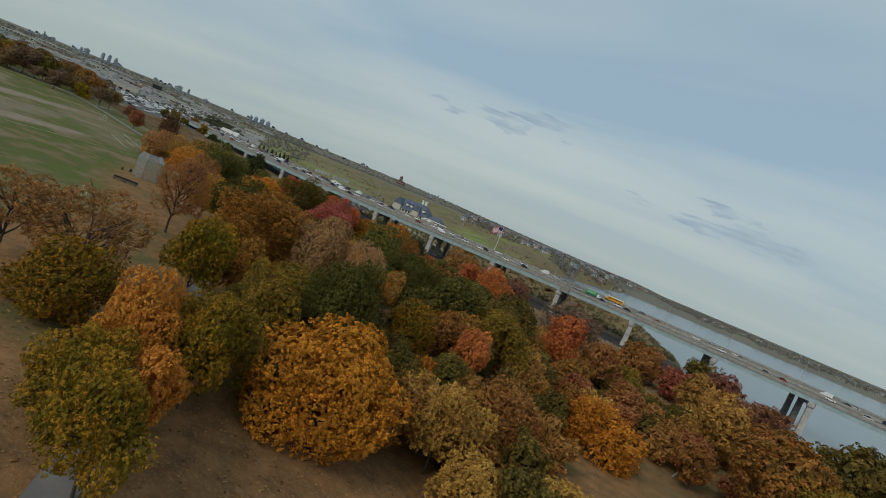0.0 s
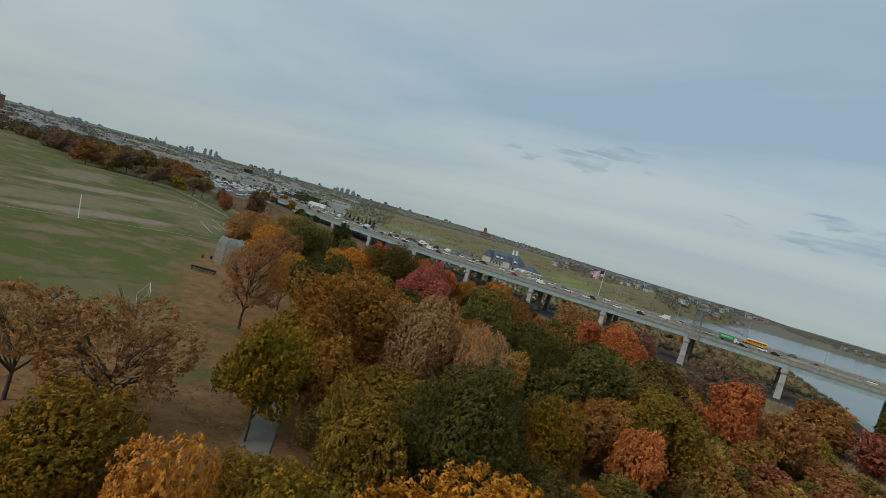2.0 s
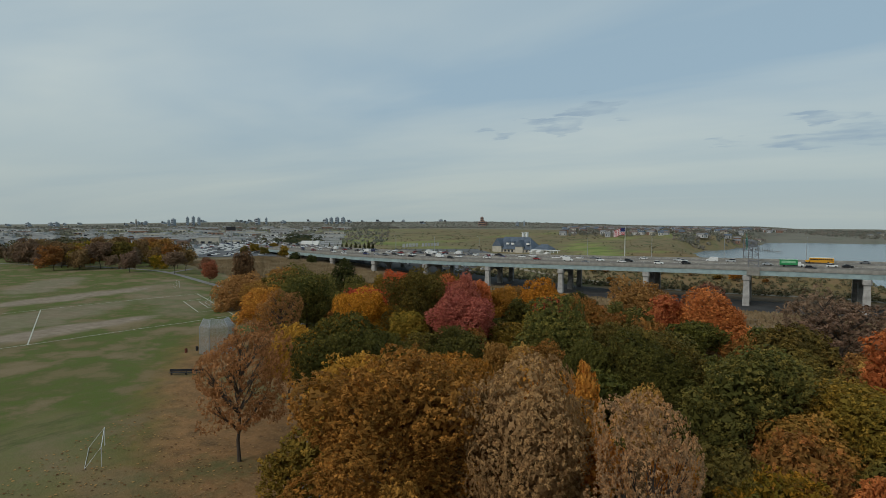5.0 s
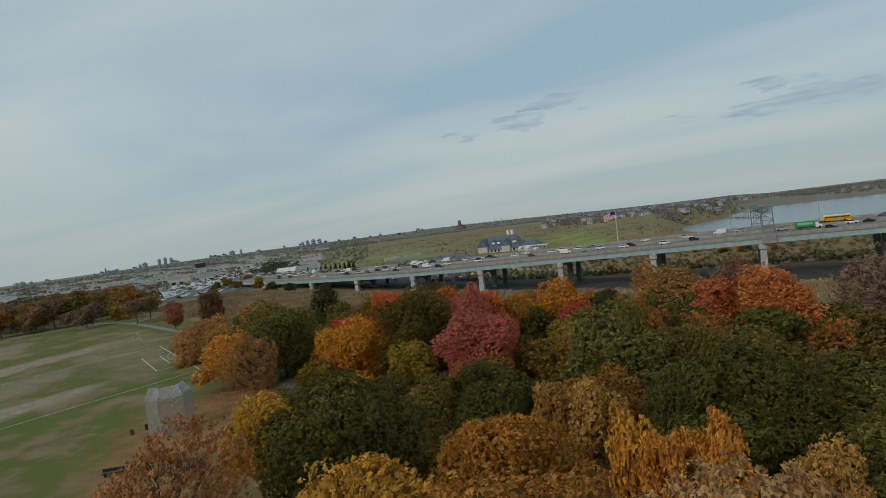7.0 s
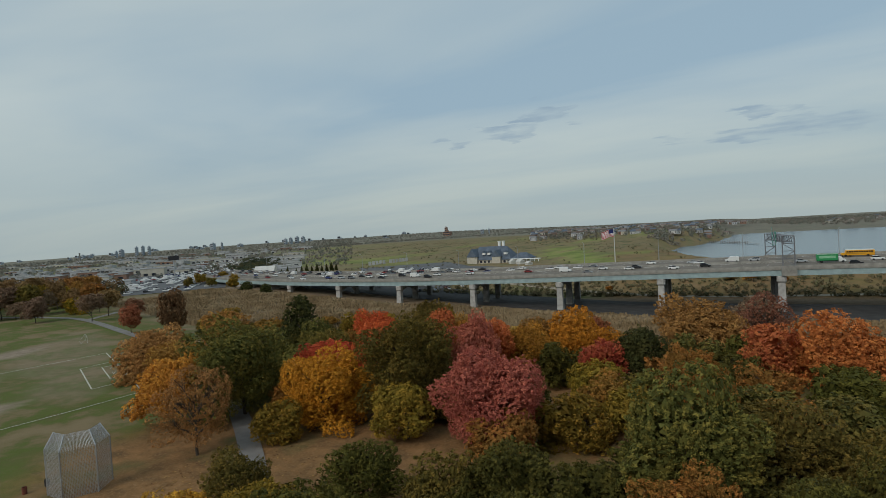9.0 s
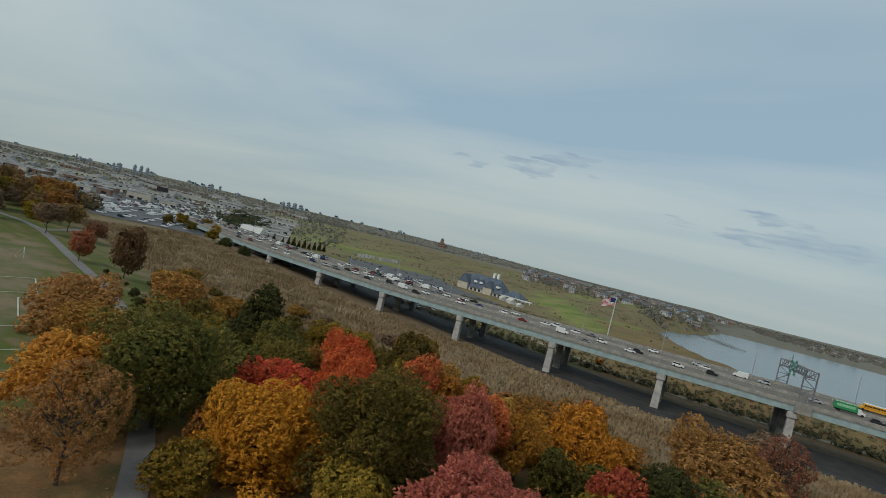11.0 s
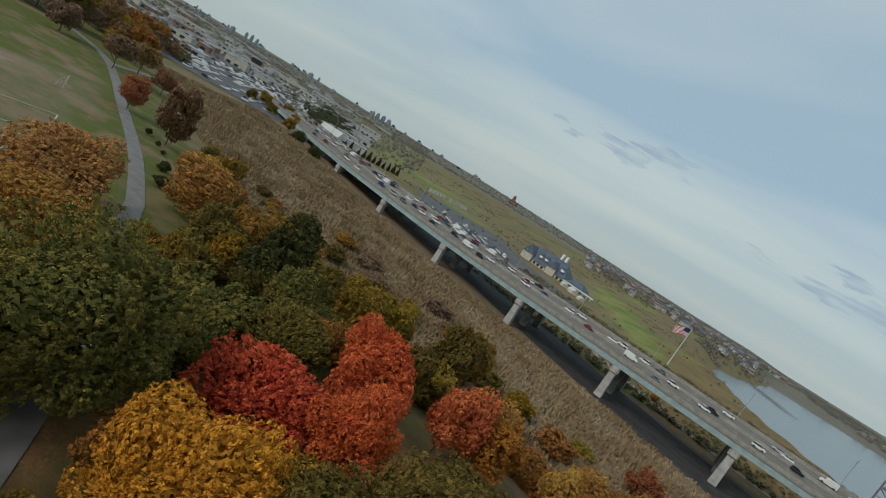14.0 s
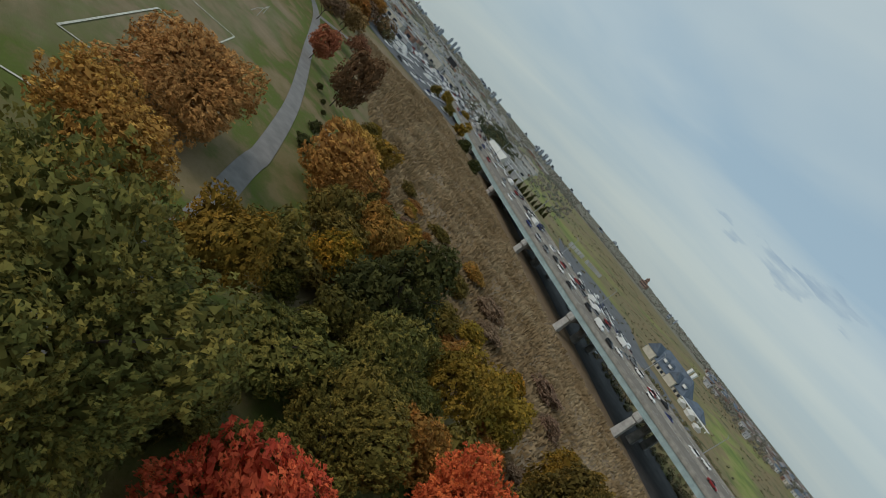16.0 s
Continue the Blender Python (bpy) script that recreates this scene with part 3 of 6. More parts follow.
plant(-30.2, 205, 15.2, 6, OAKTAN, sparse=True, tall=True, low=0.16)
plant(9.2, 203, 16.6, 7.3, TAN, grand=True)
plant(35.9, 202.9, 8.5, 2.4, GOLD)
plant(19.3, 201.5, 16.9, 4.1, PINKTAN, sparse=True, low=0.25)
plant(-2.5, 199, 17.8, 9.4, OCHRE, grand=True)
plant(46.1, 188, 14.4, 6.4, COPPER)
plant(25, 187, 18, 7.8, GREEN, grand=True)
plant(4.4, 179.2, 13.6, 4.8, YELGREEN, tall=True, low=0.04)
plant(19.2, 178.1, 14.4, 5, OLIVE)
plant(35, 175.5, 12.9, 10.2, GOLD, grand=True)
plant(-4.3, 168.2, 12.3, 6.9, BROWN, sparse=True, low=0.25)
plant(23.6, 166, 12.2, 4.6, OLIVE)
plant(-12.5, 163, 11.5, 5, BROWN, sparse=True, low=0.25)
plant(5.6, 159.4, 8, 5.9, YELGREEN)
plant(24.6, 162.3, 12.2, 4.7, YELGREEN, tall=True)
plant(20.4, 157.6, 12, 4.4, ORANGE)
plant(27.6, 155, 9.4, 3.1, ORANGE)
plant(23.3, 151, 10.2, 4.5, YELGREEN)
plant(30.5, 147.5, 11.2, 4.8, YELGREEN)
plant(-0.3, 227.5, 12, 2.1, AMBER, tall=True)
plant(2.4, 225.5, 11.4, 1.8, ORANGE, tall=True)
plant(5.8, 228.5, 12.2, 2.6, ORANGE, tall=True)
plant(-10.5, 238.5, 11, 2.6, RUST)
plant(2, 243, 11.8, 4.6, GREEN)
plant(7.8, 250.5, 11.8, 4.4, MOSS)
plant(-36, 237, 8.6, 5.6, GREEN)
plant(-47, 238, 8, 5.2, OLIVE)
plant(-18, 236.5, 10.2, 5.4, GREEN)
plant(-56, 244, 6.5, 4.6, MOSS)
plant(-30, 246, 8.2, 5.4, MOSS)
plant(-42, 250, 7, 5, GREEN)
plant(-68, 262, 6, 4.2, OLIVE)
plant(13, 183, 8.5, 4.8, MOSS)
plant(14, 193, 11, 5.6, OLIVE)
plant(5.5, 190, 10.5, 4.6, OCHRE)
plant(0.5, 187, 9, 4.4, OLIVE)
plant(31, 196, 11, 6.2, MOSS)
plant(28, 172, 8, 5, OLIVE)
plant(17.5, 169, 8.5, 5, YELGREEN)
# the row beyond the playing fields
for x, y, h, r, mat in ((-395, 357, 11.5, 5.8, GOLD), (-362, 352, 9, 5, RUST), (-412, 344, 9, 5, DUSK), (-428, 337, 9, 5, DUSK), (-300, 343, 12.5, 7, DUSK), (-268, 351, 13, 6.2, DUSK), (-281, 367, 13, 6.6, FADED), (-312, 368, 9, 6, YELGREEN), (-300, 374, 10, 5, OLIVE), (-340, 366, 13, 6.5, DUSK), (-322, 384, 14.5, 7, RUSTOLIVE), (-258, 366, 9.5, 4.6, MAROON), (-330, 349, 9, 4.6, DUSK)):
    plant(x, y, h, r, mat, low=0.22)


def far_clump():
    """The tall autumn clump behind the park path."""
    g = random.Random(17)
    stand = []
    while len(stand) < 34:
        a, d = radians(g.uniform(57.5, 68)), g.uniform(405, 540)
        x, y = 26 - math.sin(a) * d, 160 + math.cos(a) * d
        if all(math.hypot(x - p, y - q) > 9 for p, q in stand):
            stand.append((x, y))
            plant(x, y, g.uniform(12, 18), g.uniform(6, 8.5), g.choice((FADED, FADED, DUSK, RUST, FADED, DUSK, OLIVE, MOSS, FADED, YELGREEN)), low=0.18)


far_clump()


def bare_tree(x, y, h, lean):
    """A dead leaning tree with a pale trunk."""
    root = tagged(new("dead_tree"), "bare dead tree with a pale leaning trunk", "tree")
    root.location = (x, y, ground_z(x, y) - 0.1)
    ob = new("trunk", TWIGGY[0])
    ob.parent, ob.scale = root, (h * 0.75, h * 0.75, h)
    ob.rotation_euler = (0, radians(lean), 0.6)
    in_colour(ob, plain("pale_bark", (0.30, 0.27, 0.23), 0.9, vary=0.2, scale=3))


bare_tree(84, 252, 8, 28)


def fill_wood():
    """Lower trees that close the wood between the taller ones."""
    g = random.Random(11)
    stand = [(o.location.x, o.location.y) for o in scene.objects if o.name.startswith("tree")]
    made = 0
    for _ in range(2600):
        x, y = g.uniform(-150, 125), g.uniform(140, 350)
        left = 8 - 0.9 * (y - 175) if y < 245 else -55 - 1.15 * (y - 245)
        right = 45 + 0.55 * (y - 150)
        if x < left or x > right or y > park_edge(x) + 42 or (y > 318 and x < -20 and g.random() < 0.5):
            continue
        if math.hypot(x - 92, y - 214) < 33 or (x < 60 and y < 180) or (x < -20 and y < 266):
            continue
        if min(math.hypot(x - a, y - b) for a, b in stand) < 7.4:
            continue
        stand.append((x, y))
        if x > 35:
            mat = g.choice((RUSTOLIVE, RUST, MOSS, MOSS, BRICK, COPPER))
        elif y > 225 and x > -15:
            mat = g.choice((GREEN, DARKGREEN, MOSS, GREEN, RUSTOLIVE))
        else:
            mat = g.choice((RUSTOLIVE, OLIVE, MOSS, MOSS, GREEN))
        if x < -78 and y < 330:
            mat = g.choice((MOSS, DARKGREEN, GREEN))
        lift = 2.5 * ease(-10, 25, x) * ease(275, 250, y)
        plant(x, y, g.uniform(5.5, 8.5) + lift, g.uniform(4.6, 6.2), mat, fill=True, low=0.02)
        made += 1


fill_wood()

# ======== viaduct ========
DECK_W = 39.0
BANK = 0.05
GIRDER = plain("painted_steel", (0.30, 0.385, 0.385), 0.55, 0.0, 0.10, 0.4)
CONCRETE = plain("concrete", (0.42, 0.40, 0.37), 0.85, 0, 0.14, 0.5)
DARK_CONCRETE = plain("weathered_concrete", (0.25, 0.24, 0.22), 0.9, 0, 0.2, 0.4)
PARAPET = plain("parapet_concrete", (0.27, 0.255, 0.225), 0.9, 0, 0.14, 0.5)
ROADWAY = plain("worn_asphalt", (0.19, 0.165, 0.135), 0.9, 0, 0.10, 0.25)
# road asphalt, its tone darkened to take in shade below the viaduct
SHADED_ASPHALT = plain("asphalt", (0.052, 0.048, 0.045), 0.85, 0, 0.2, 0.2)
PAINT = plain("road_paint", (0.75, 0.75, 0.72), 0.6, 0, 0.06)
STEEL = plain("galvanised_steel", (0.42, 0.43, 0.44), 0.5, 0.6, 0.1)


def part(name, bm, mat, parent=None, label=""):
    """Links a bmesh as one mesh object."""
    me = bpy.data.meshes.new(name)
    bm.normal_update()
    bm.to_mesh(me)
    bm.free()
    if mat:
        me.materials.append(mat)
    ob = new(name, me)
    ob.parent = parent
    if label:
        ob["label"] = label
    return ob


def box(bm, x0, x1, y0, y1, z0, z1, m=None):
    v = [bm.verts.new(Vector(p) if m is None else m @ Vector(p)) for p in ((x0, y0, z0), (x1, y0, z0), (x1, y1, z0), (x0, y1, z0), (x0, y0, z1), (x1, y0, z1), (x1, y1, z1), (x0, y1, z1))]
    for f in ((3, 2, 1, 0), (4, 5, 6, 7), (0, 1, 5, 4), (1, 2, 6, 5), (2, 3, 7, 6), (3, 0, 4, 7)):
        bm.faces.new([v[i] for i in f])


def sweep(bm, xs, section):
    """A bar along the bridge; section: points of (offset across from the near edge, height over the soffit)."""
    rings = [[bm.verts.new((x, bridge_y(x) + o, soffit(x) + h + BANK * o)) for o, h in section] for x in xs]
    k = len(section)
    for a, b in zip(rings, rings[1:]):
        for i in range(k):
            bm.faces.new((a[i], b[i], b[(i + 1) % k], a[(i + 1) % k]))
    bm.faces.new(rings[0])
    bm.faces.new(rings[-1][::-1])


def soffit(x):
    """Underside of the girders over the piers."""
    return float(np.interp(x, (-400, -260, -168, -121, -75, -29, 17, 63, 130, 330), (3.9, 3.1, 3.3, 3.8, 4.5, 5.2, 5.9, 6.4, 7.0, 8.6)))


ROAD_H = 3.3


def build_bridge():
    root = tagged(new("viaduct"), "long grey-green highway viaduct on tall concrete piers", "bridge")
    xs = list(np.arange(-400, 331, 10.0))
    bm = bmesh.new()
    sweep(bm, xs, [(0.6, 2.5), (DECK_W - 0.6, 2.5), (DECK_W - 0.6, ROAD_H), (0.6, ROAD_H)])
    part("deck", bm, ROADWAY, root, "worn brown-grey asphalt roadway")
    for o in (0.3, DECK_W - 0.9):
        bm = bmesh.new()
        sweep(bm, xs, [(o - 0.15, 0.1), (o + 0.65, 0.1), (o + 0.65, 0.2), (o + 0.3, 0.2), (o + 0.3, 2.4), (o, 2.4), (o, 0.2), (o - 0.15, 0.2)])
        part("girder", bm, GIRDER, root, "pale green painted steel plate girder")
    for i in range(1, 8):
        bm = bmesh.new()
        o = 0.3 + i * (DECK_W - 1.2) / 8
        sweep(bm, xs[::2], [(o, 0.2), (o + 0.4, 0.2), (o + 0.4, 2.45), (o, 2.45)])
        part("girder", bm, GIRDER, root)
    for o in (0.0, DECK_W - 0.6):
        bm = bmesh.new()
        sweep(bm, xs, [(o, 2.4), (o + 0.6, 2.4), (o + 0.6, ROAD_H), (o + 0.35, ROAD_H + 0.85), (o + 0.15, ROAD_H + 0.85), (o, ROAD_H)])
        part("parapet", bm, PARAPET, root, "weathered tan concrete parapet")
    bm = bmesh.new()
    sweep(bm, xs, [(19.1, ROAD_H), (19.9, ROAD_H), (19.65, ROAD_H + 0.9), (19.35, ROAD_H + 0.9)])
    part("median_barrier", bm, PARAPET, root)
    # painted lines
    for o in (2.6, 17.9, 21.1, DECK_W - 2.6):
        bm = bmesh.new()
        sweep(bm, xs, [(o, ROAD_H), (o + 0.22, ROAD_H), (o + 0.22, ROAD_H + 0.012), (o, ROAD_H + 0.012)])
        part("edge_line", bm, PAINT, root)
    dash = bmesh.new()
    box(dash, 0, 3.5, 0, 0.25, 0, 0.012)
    dash_mesh = bpy.data.meshes.new("lane_line")
    dash.to_mesh(dash_mesh), dash.free()
    dash_mesh.materials.append(PAINT)
    for o in (6.4, 10.2, 14.0, 24.9, 28.7, 32.5):
        for x in np.arange(-230, 120, 9.0 if o < 20 else 12.0):
            ob = new("lane_line", dash_mesh)
            ob.parent = root
            ob.location = (x, bridge_y(x) + o, soffit(x) + ROAD_H + 0.004 + BANK * o)
            ob.rotation_euler[2] = math.atan2(bridge_y(x + 3.5) - bridge_y(x), 3.5)
    for i in range(-5, 8):
        x = -29 - 46.3 * (i - 1)
        build_pier(root, x)
    build_abutment(root)


def build_abutment(root):
    """The concrete end wall where the viaduct meets its embankment."""
    bm = bmesh.new()
    x0, x1 = -330.0, -284.0
    y0, y1 = bridge_y(x1) + 0.2, bridge_y(x1) + DECK_W - 0.2
    box(bm, x0, x1, y0 + 12, y1 + 8, -4.0, soffit(x1) + 2.4)
    box(bm, x1, x1 + 1.6, y0, y1, -4.0, soffit(x1) + 0.6)
    part("abutment", bm, CONCRETE, root, "pale concrete abutment wall")


def arch_wall(bm, y0, y1, zb, zs, zt, x, half, steps=10):
    """The web between two columns with an arched opening below."""
    mid, r = (y0 + y1) / 2, (y1 - y0) / 2
    pts = [(y0, zt)]
    arc = [(mid - r * math.cos(math.pi * k / steps), zs + (zt - zs) * 0.72 * math.sin(math.pi * k / steps)) for k in range(steps + 1)]
    for a, b in zip(arc, arc[1:]):
        for s in (-half, half):
            f = [bm.verts.new((x + s, y, z)) for y, z in ((a[0], a[1]), (b[0], b[1]), (b[0], zt), (a[0], zt))]
            bm.faces.new(f if s > 0 else f[::-1])
        f = [bm.verts.new(p) for p in ((x - half, *a), (x - half, *b), (x + half, *b), (x + half, *a))]
        bm.faces.new(f)


def build_pier(root, x):
    zt, y0 = soffit(x) + 0.1, bridge_y(x)
    pier = part("pier", pier_web(x, y0, zt), DARK_CONCRETE, root, "weathered concrete pier with arched openings")
    for k in range(3):
        y = y0 + 1.6 + k * (DECK_W - 3.2) / 2
        zb, zt = ground_z(x, y) - 0.6, soffit(x) + 0.1 + BANK * (y - y0)
        bm = bmesh.new()
        # tapering column with a chamfered head block
        w0, w1, d = 1.55, 1.25, 1.3
        for a, b, za, zc in ((w0, w1, zb, zt - 3.0),):
            v = [bm.verts.new((x + sx * (a if z == za else b), y + sy * (d if z == za else d * 0.85), z)) for z in (za, zc) for sx, sy in ((-1, -1), (1, -1), (1, 1), (-1, 1))]
            for f in ((0, 1, 5, 4), (1, 2, 6, 5), (2, 3, 7, 6), (3, 0, 4, 7), (4, 5, 6, 7)):
                bm.faces.new([v[i] for i in f])
        prof = [(1.25, zt - 3.0), (1.75, zt - 2.4), (1.75, zt - 0.5), (1.3, zt)]
        rings = [[bm.verts.new((x + sx * w, y + sy * (w - 0.1), z)) for sx, sy in ((-1, -0.6), (-0.6, -1), (0.6, -1), (1, -0.6), (1, 0.6), (0.6, 1), (-0.6, 1), (-1, 0.6))] for w, z in prof]
        for a, b in zip(rings, rings[1:]):
            for i in range(8):
                bm.faces.new((a[i], a[(i + 1) % 8], b[(i + 1) % 8], b[i]))
        bm.faces.new(rings[-1])
        # near column in pale concrete, the columns behind it in the darker one
        part("column", bm, CONCRETE if k == 0 else DARK_CONCRETE, pier, "pale concrete column" if k == 0 else "")


def pier_web(x, y0, zt):
    bm = bmesh.new()
    for k in range(2):
        a = y0 + 1.6 + k * (DECK_W - 3.2) / 2 + 1.0
        b = y0 + 1.6 + (k + 1) * (DECK_W - 3.2) / 2 - 1.0
        arch_wall(bm, a, b, 0, zt - 6.5 + BANK * (a - y0), zt + BANK * (a - y0), x, 0.7)
    return bm


build_bridge()

# ======== park: path, playing fields and their things ========
PATH_MAT = plain("park_path", (0.205, 0.192, 0.178), 0.9, 0, 0.10, 0.4)
LINE_MAT = plain("field_line", (0.52, 0.51, 0.42), 0.9, 0, 0.2, 2.0)
WHITE_TUBE = plain("white_tube", (0.6, 0.6, 0.57), 0.45, 0, 0.05)
MESH_GREY = plain("chain_link", (0.40, 0.41, 0.42), 0.5, 0.5, 0.08)
DARK_METAL = plain("dark_metal", (0.03, 0.03, 0.033), 0.5, 0.3, 0.15)
DIRT = plain("dirt_track", (0.33, 0.28, 0.21), 0.95, 0, 0.15, 0.3)


def smooth_points(pts, step=2.5):
    """Points along a smooth curve through the given ones."""
    out = []
    p = [Vector((*q, 0)) for q in pts]
    p = [2 * p[0] - p[1]] + p + [2 * p[-1] - p[-2]]
    for i in range(1, len(p) - 2):
        n = max(2, int((p[i + 1] - p[i]).length / step))
        for k in range(n):
            t = k / n
            out.append(0.5 * (2 * p[i] + (p[i + 1] - p[i - 1]) * t + (2 * p[i - 1] - 5 * p[i] + 4 * p[i + 1] - p[i + 2]) * t * t + (3 * p[i] - p[i - 1] - 3 * p[i + 1] + p[i + 2]) * t**3))
    out.append(p[-2])
    return out


def ribbon(pts, width, lift, across=2, smooth=True):
    """A strip that follows the ground."""
    c = smooth_points(pts) if smooth else [Vector((*q, 0)) for q in pts]
    verts, faces, w = [], [], across + 1
    for i, q in enumerate(c):
        d = (c[min(i + 1, len(c) - 1)] - c[max(i - 1, 0)]).normalized()
        s = Vector((-d.y, d.x, 0))
        for k in range(w):
            e = q + s * width * (k / across - 0.5)
            verts.append((e.x, e.y, ground_z(e.x, e.y) + lift))
    for i in range(len(c) - 1):
        for k in range(across):
            faces.append((i * w + k, (i + 1) * w + k, (i + 1) * w + k + 1, i * w + k + 1))
    return verts, faces


def lay(name, pts, width, mat, lift=0.1, label="", category="path", across=2, smooth=True):
    v, f = ribbon(pts, width, lift, across, smooth)
    return tagged(new(name, mesh_from(name, v, [q[::-1] for q in f], mat)), label, category, kind="structure")


lay("park_path", [(44, 128), (32, 143), (7, 178), (-20, 207), (-45, 235), (-69, 258), (-104, 284), (-131, 299), (-140, 304), (-170, 317), (-213, 332), (-277, 353.5), (-314, 357), (-370, 349), (-441, 329), (-560, 290)], 3.4, PATH_MAT, 0.12, "pale grey paved path through the park")
lay("path_spur", [(-277, 354), (-283, 364), (-291, 378)], 3.5, PATH_MAT, 0.13, "short paved spur off the park path")

U = Vector((-0.905, 0.425, 0))
V = Vector((-0.12, -0.993, 0))
CORNER = Vector((-121, 276, 0))


def field_line(a, b, w=0.3):
    n = max(2, int((Vector(b) - Vector(a)).length / 2.5))
    pts = [tuple((Vector(a).lerp(Vector(b), i / n))[:2]) for i in range(n + 1)]
    lay("field_line", pts, w, LINE_MAT, 0.11, "worn white chalk line on the grass", "line", 1, False)


def on_field(u, v):
    q = CORNER + U * u + V * v
    return (q.x, q.y, 0)


for p, q in (((0, 0), (64, 0)), ((0, 0), (0, 110)), ((64, 0), (64, 110)), ((0, 110), (64, 110)), ((15.7, 0), (15.7, 9)), ((45.6, 0), (45.6, 9)), ((15.7, 9), (45.6, 9)), ((23, 0), (23, 4)), ((40, 0), (40, 4)), ((23, 4), (40, 4)), ((0, 55), (64, 55))):
    field_line(on_field(*p), on_field(*q))


def soccer_goal(x, y, turn, width=7.3, height=2.44):
    """White posts, crossbar, slanting stays and ground bar, with a thin net."""
    root = tagged(new("soccer_goal"), "white tubular soccer goal on the worn grass", "goal", "goals of the playing fields")
    root.matrix_world = pose(x, y, ground_z(x, y) + 0.02, 0, 0, turn)
    h = width / 2
    for s in (-h, h):
        bm = bmesh.new()
        tube(bm, (s, 0, 0), (s, 0, height), 0.05, 0.05, 8)
        part("post", bm, WHITE_TUBE, root)
        bm = bmesh.new()
        tube(bm, (s, 0, height), (s, 1.8, 0.05), 0.03, 0.03, 6)
        part("stay", bm, WHITE_TUBE, root)
    bm = bmesh.new()
    tube(bm, (-h - 0.09, 0, height), (h + 0.09, 0, height), 0.05, 0.05, 8)
    part("crossbar", bm, WHITE_TUBE, root)
    bm = bmesh.new()
    tube(bm, (-h, 1.8, 0.05), (h, 1.8, 0.05), 0.03, 0.03, 6)
    part("ground_bar", bm, WHITE_TUBE, root)
    return root


for gx, gy, turn in ((-149, 288.5, 155), (-46.5, 197, 150), (-210, 315, 155)):
    soccer_goal(gx, gy, turn)


def backstop(x, y, turn):
    """A ball field's chain-link cage: three panels and a hood on steel posts."""
    root = tagged(new("backstop"), "grey chain-link baseball backstop with an overhanging hood", "backstop")
    root.matrix_world = pose(x, y, ground_z(x, y), 0, 0, turn)
    corners = [Vector((-3.7, 2.2, 0)), Vector((-2.0, -1.0, 0)), Vector((2.0, -1.0, 0)), Vector((3.7, 2.2, 0))]
    top = 6.2
    for c in corners:
        bm = bmesh.new()
        tube(bm, c, c + Vector((0, 0, top)), 0.09, 0.09, 7)
        tube(bm, c + Vector((0, 0, top)), c * 0.72 + Vector((0, 2.2, top + 1.6)), 0.07, 0.07, 6)
        part("post", bm, STEEL, root)

    def wires(a, b, lo, hi, lean):
        bm = bmesh.new()
        n = int((b - a).length / 0.17)
        for i in range(n + 1):
            p = a.lerp(b, i / n)
            q = p if not lean else p * 0.72 + Vector((0, 2.2, 0))
            tube(bm, p + Vector((0, 0, lo)), q + Vector((0, 0, hi)), 0.022, 0.022, 3)
        m = int((hi - lo + 2 * lean) / 0.17)
        for i in range(m + 1):
            k = i / m
            s = Vector((0, 0, lo + (hi - lo) * k))
            e, f = (a, b) if not lean else (a.lerp(a * 0.72 + Vector((0, 2.2, 0)), k), b.lerp(b * 0.72 + Vector((0, 2.2, 0)), k))
            tube(bm, e + s, f + s, 0.022, 0.022, 3)
        return bm

    for a, b in zip(corners, corners[1:]):
        part("mesh_panel", wires(a, b, 0.05, top, False), MESH_GREY, root, "grey chain-link mesh")
        part("hood_panel", wires(a, b, top, top + 1.6, True), MESH_GREY, root, "grey chain-link mesh")


backstop(-81, 240, 60)


def dugout_bench(x, y, turn):
    root = tagged(new("bench"), "long dark players' bench beside the ball field", "bench")
    root.matrix_world = pose(x, y, ground_z(x, y), 0, 0, turn)
    bm = bmesh.new()
    box(bm, -3.2, 3.2, -0.25, 0.25, 0.42, 0.52)
    part("seat", bm, DARK_METAL, root)
    bm = bmesh.new()
    box(bm, -3.2, 3.2, 0.28, 0.36, 0.6, 1.1)
    part("backrest", bm, DARK_METAL, root)
    for s in (-2.8, 0, 2.8):
        bm = bmesh.new()
        box(bm, s - 0.06, s + 0.06, -0.2, 0.34, 0, 0.42)
        box(bm, s - 0.06, s + 0.06, 0.28, 0.36, 0.42, 0.62)
        part("leg", bm, DARK_METAL, root)


dugout_bench(-71.5, 225.5, 35)


def barrel(x, y, mat, label):
    root = tagged(new("litter_barrel"), label, "barrel")
    root.location = (x, y, ground_z(x, y))
    prof = [(0.29, 0.0), (0.31, 0.05), (0.31, 0.3), (0.33, 0.33), (0.31, 0.36), (0.31, 0.62), (0.33, 0.65), (0.31, 0.68), (0.31, 0.92), (0.27, 0.92), (0.27, 0.5)]
    bm = bmesh.new()
    rings = [[bm.verts.new((r * math.cos(k * math.pi / 8), r * math.sin(k * math.pi / 8), z)) for k in range(16)] for r, z in prof]
    for a, b in zip(rings, rings[1:]):
        for k in range(16):
            bm.faces.new((a[k], a[(k + 1) % 16], b[(k + 1) % 16], b[k]))
    bm.faces.new(rings[-1])
    part("drum", bm, mat, root)


barrel(-88.5, 237, plain("rusty_paint", (0.16, 0.05, 0.03), 0.7), "rusty red litter barrel near the backstop")
barrel(-88.2, 239.6, DARK_METAL, "black litter barrel near the backstop")


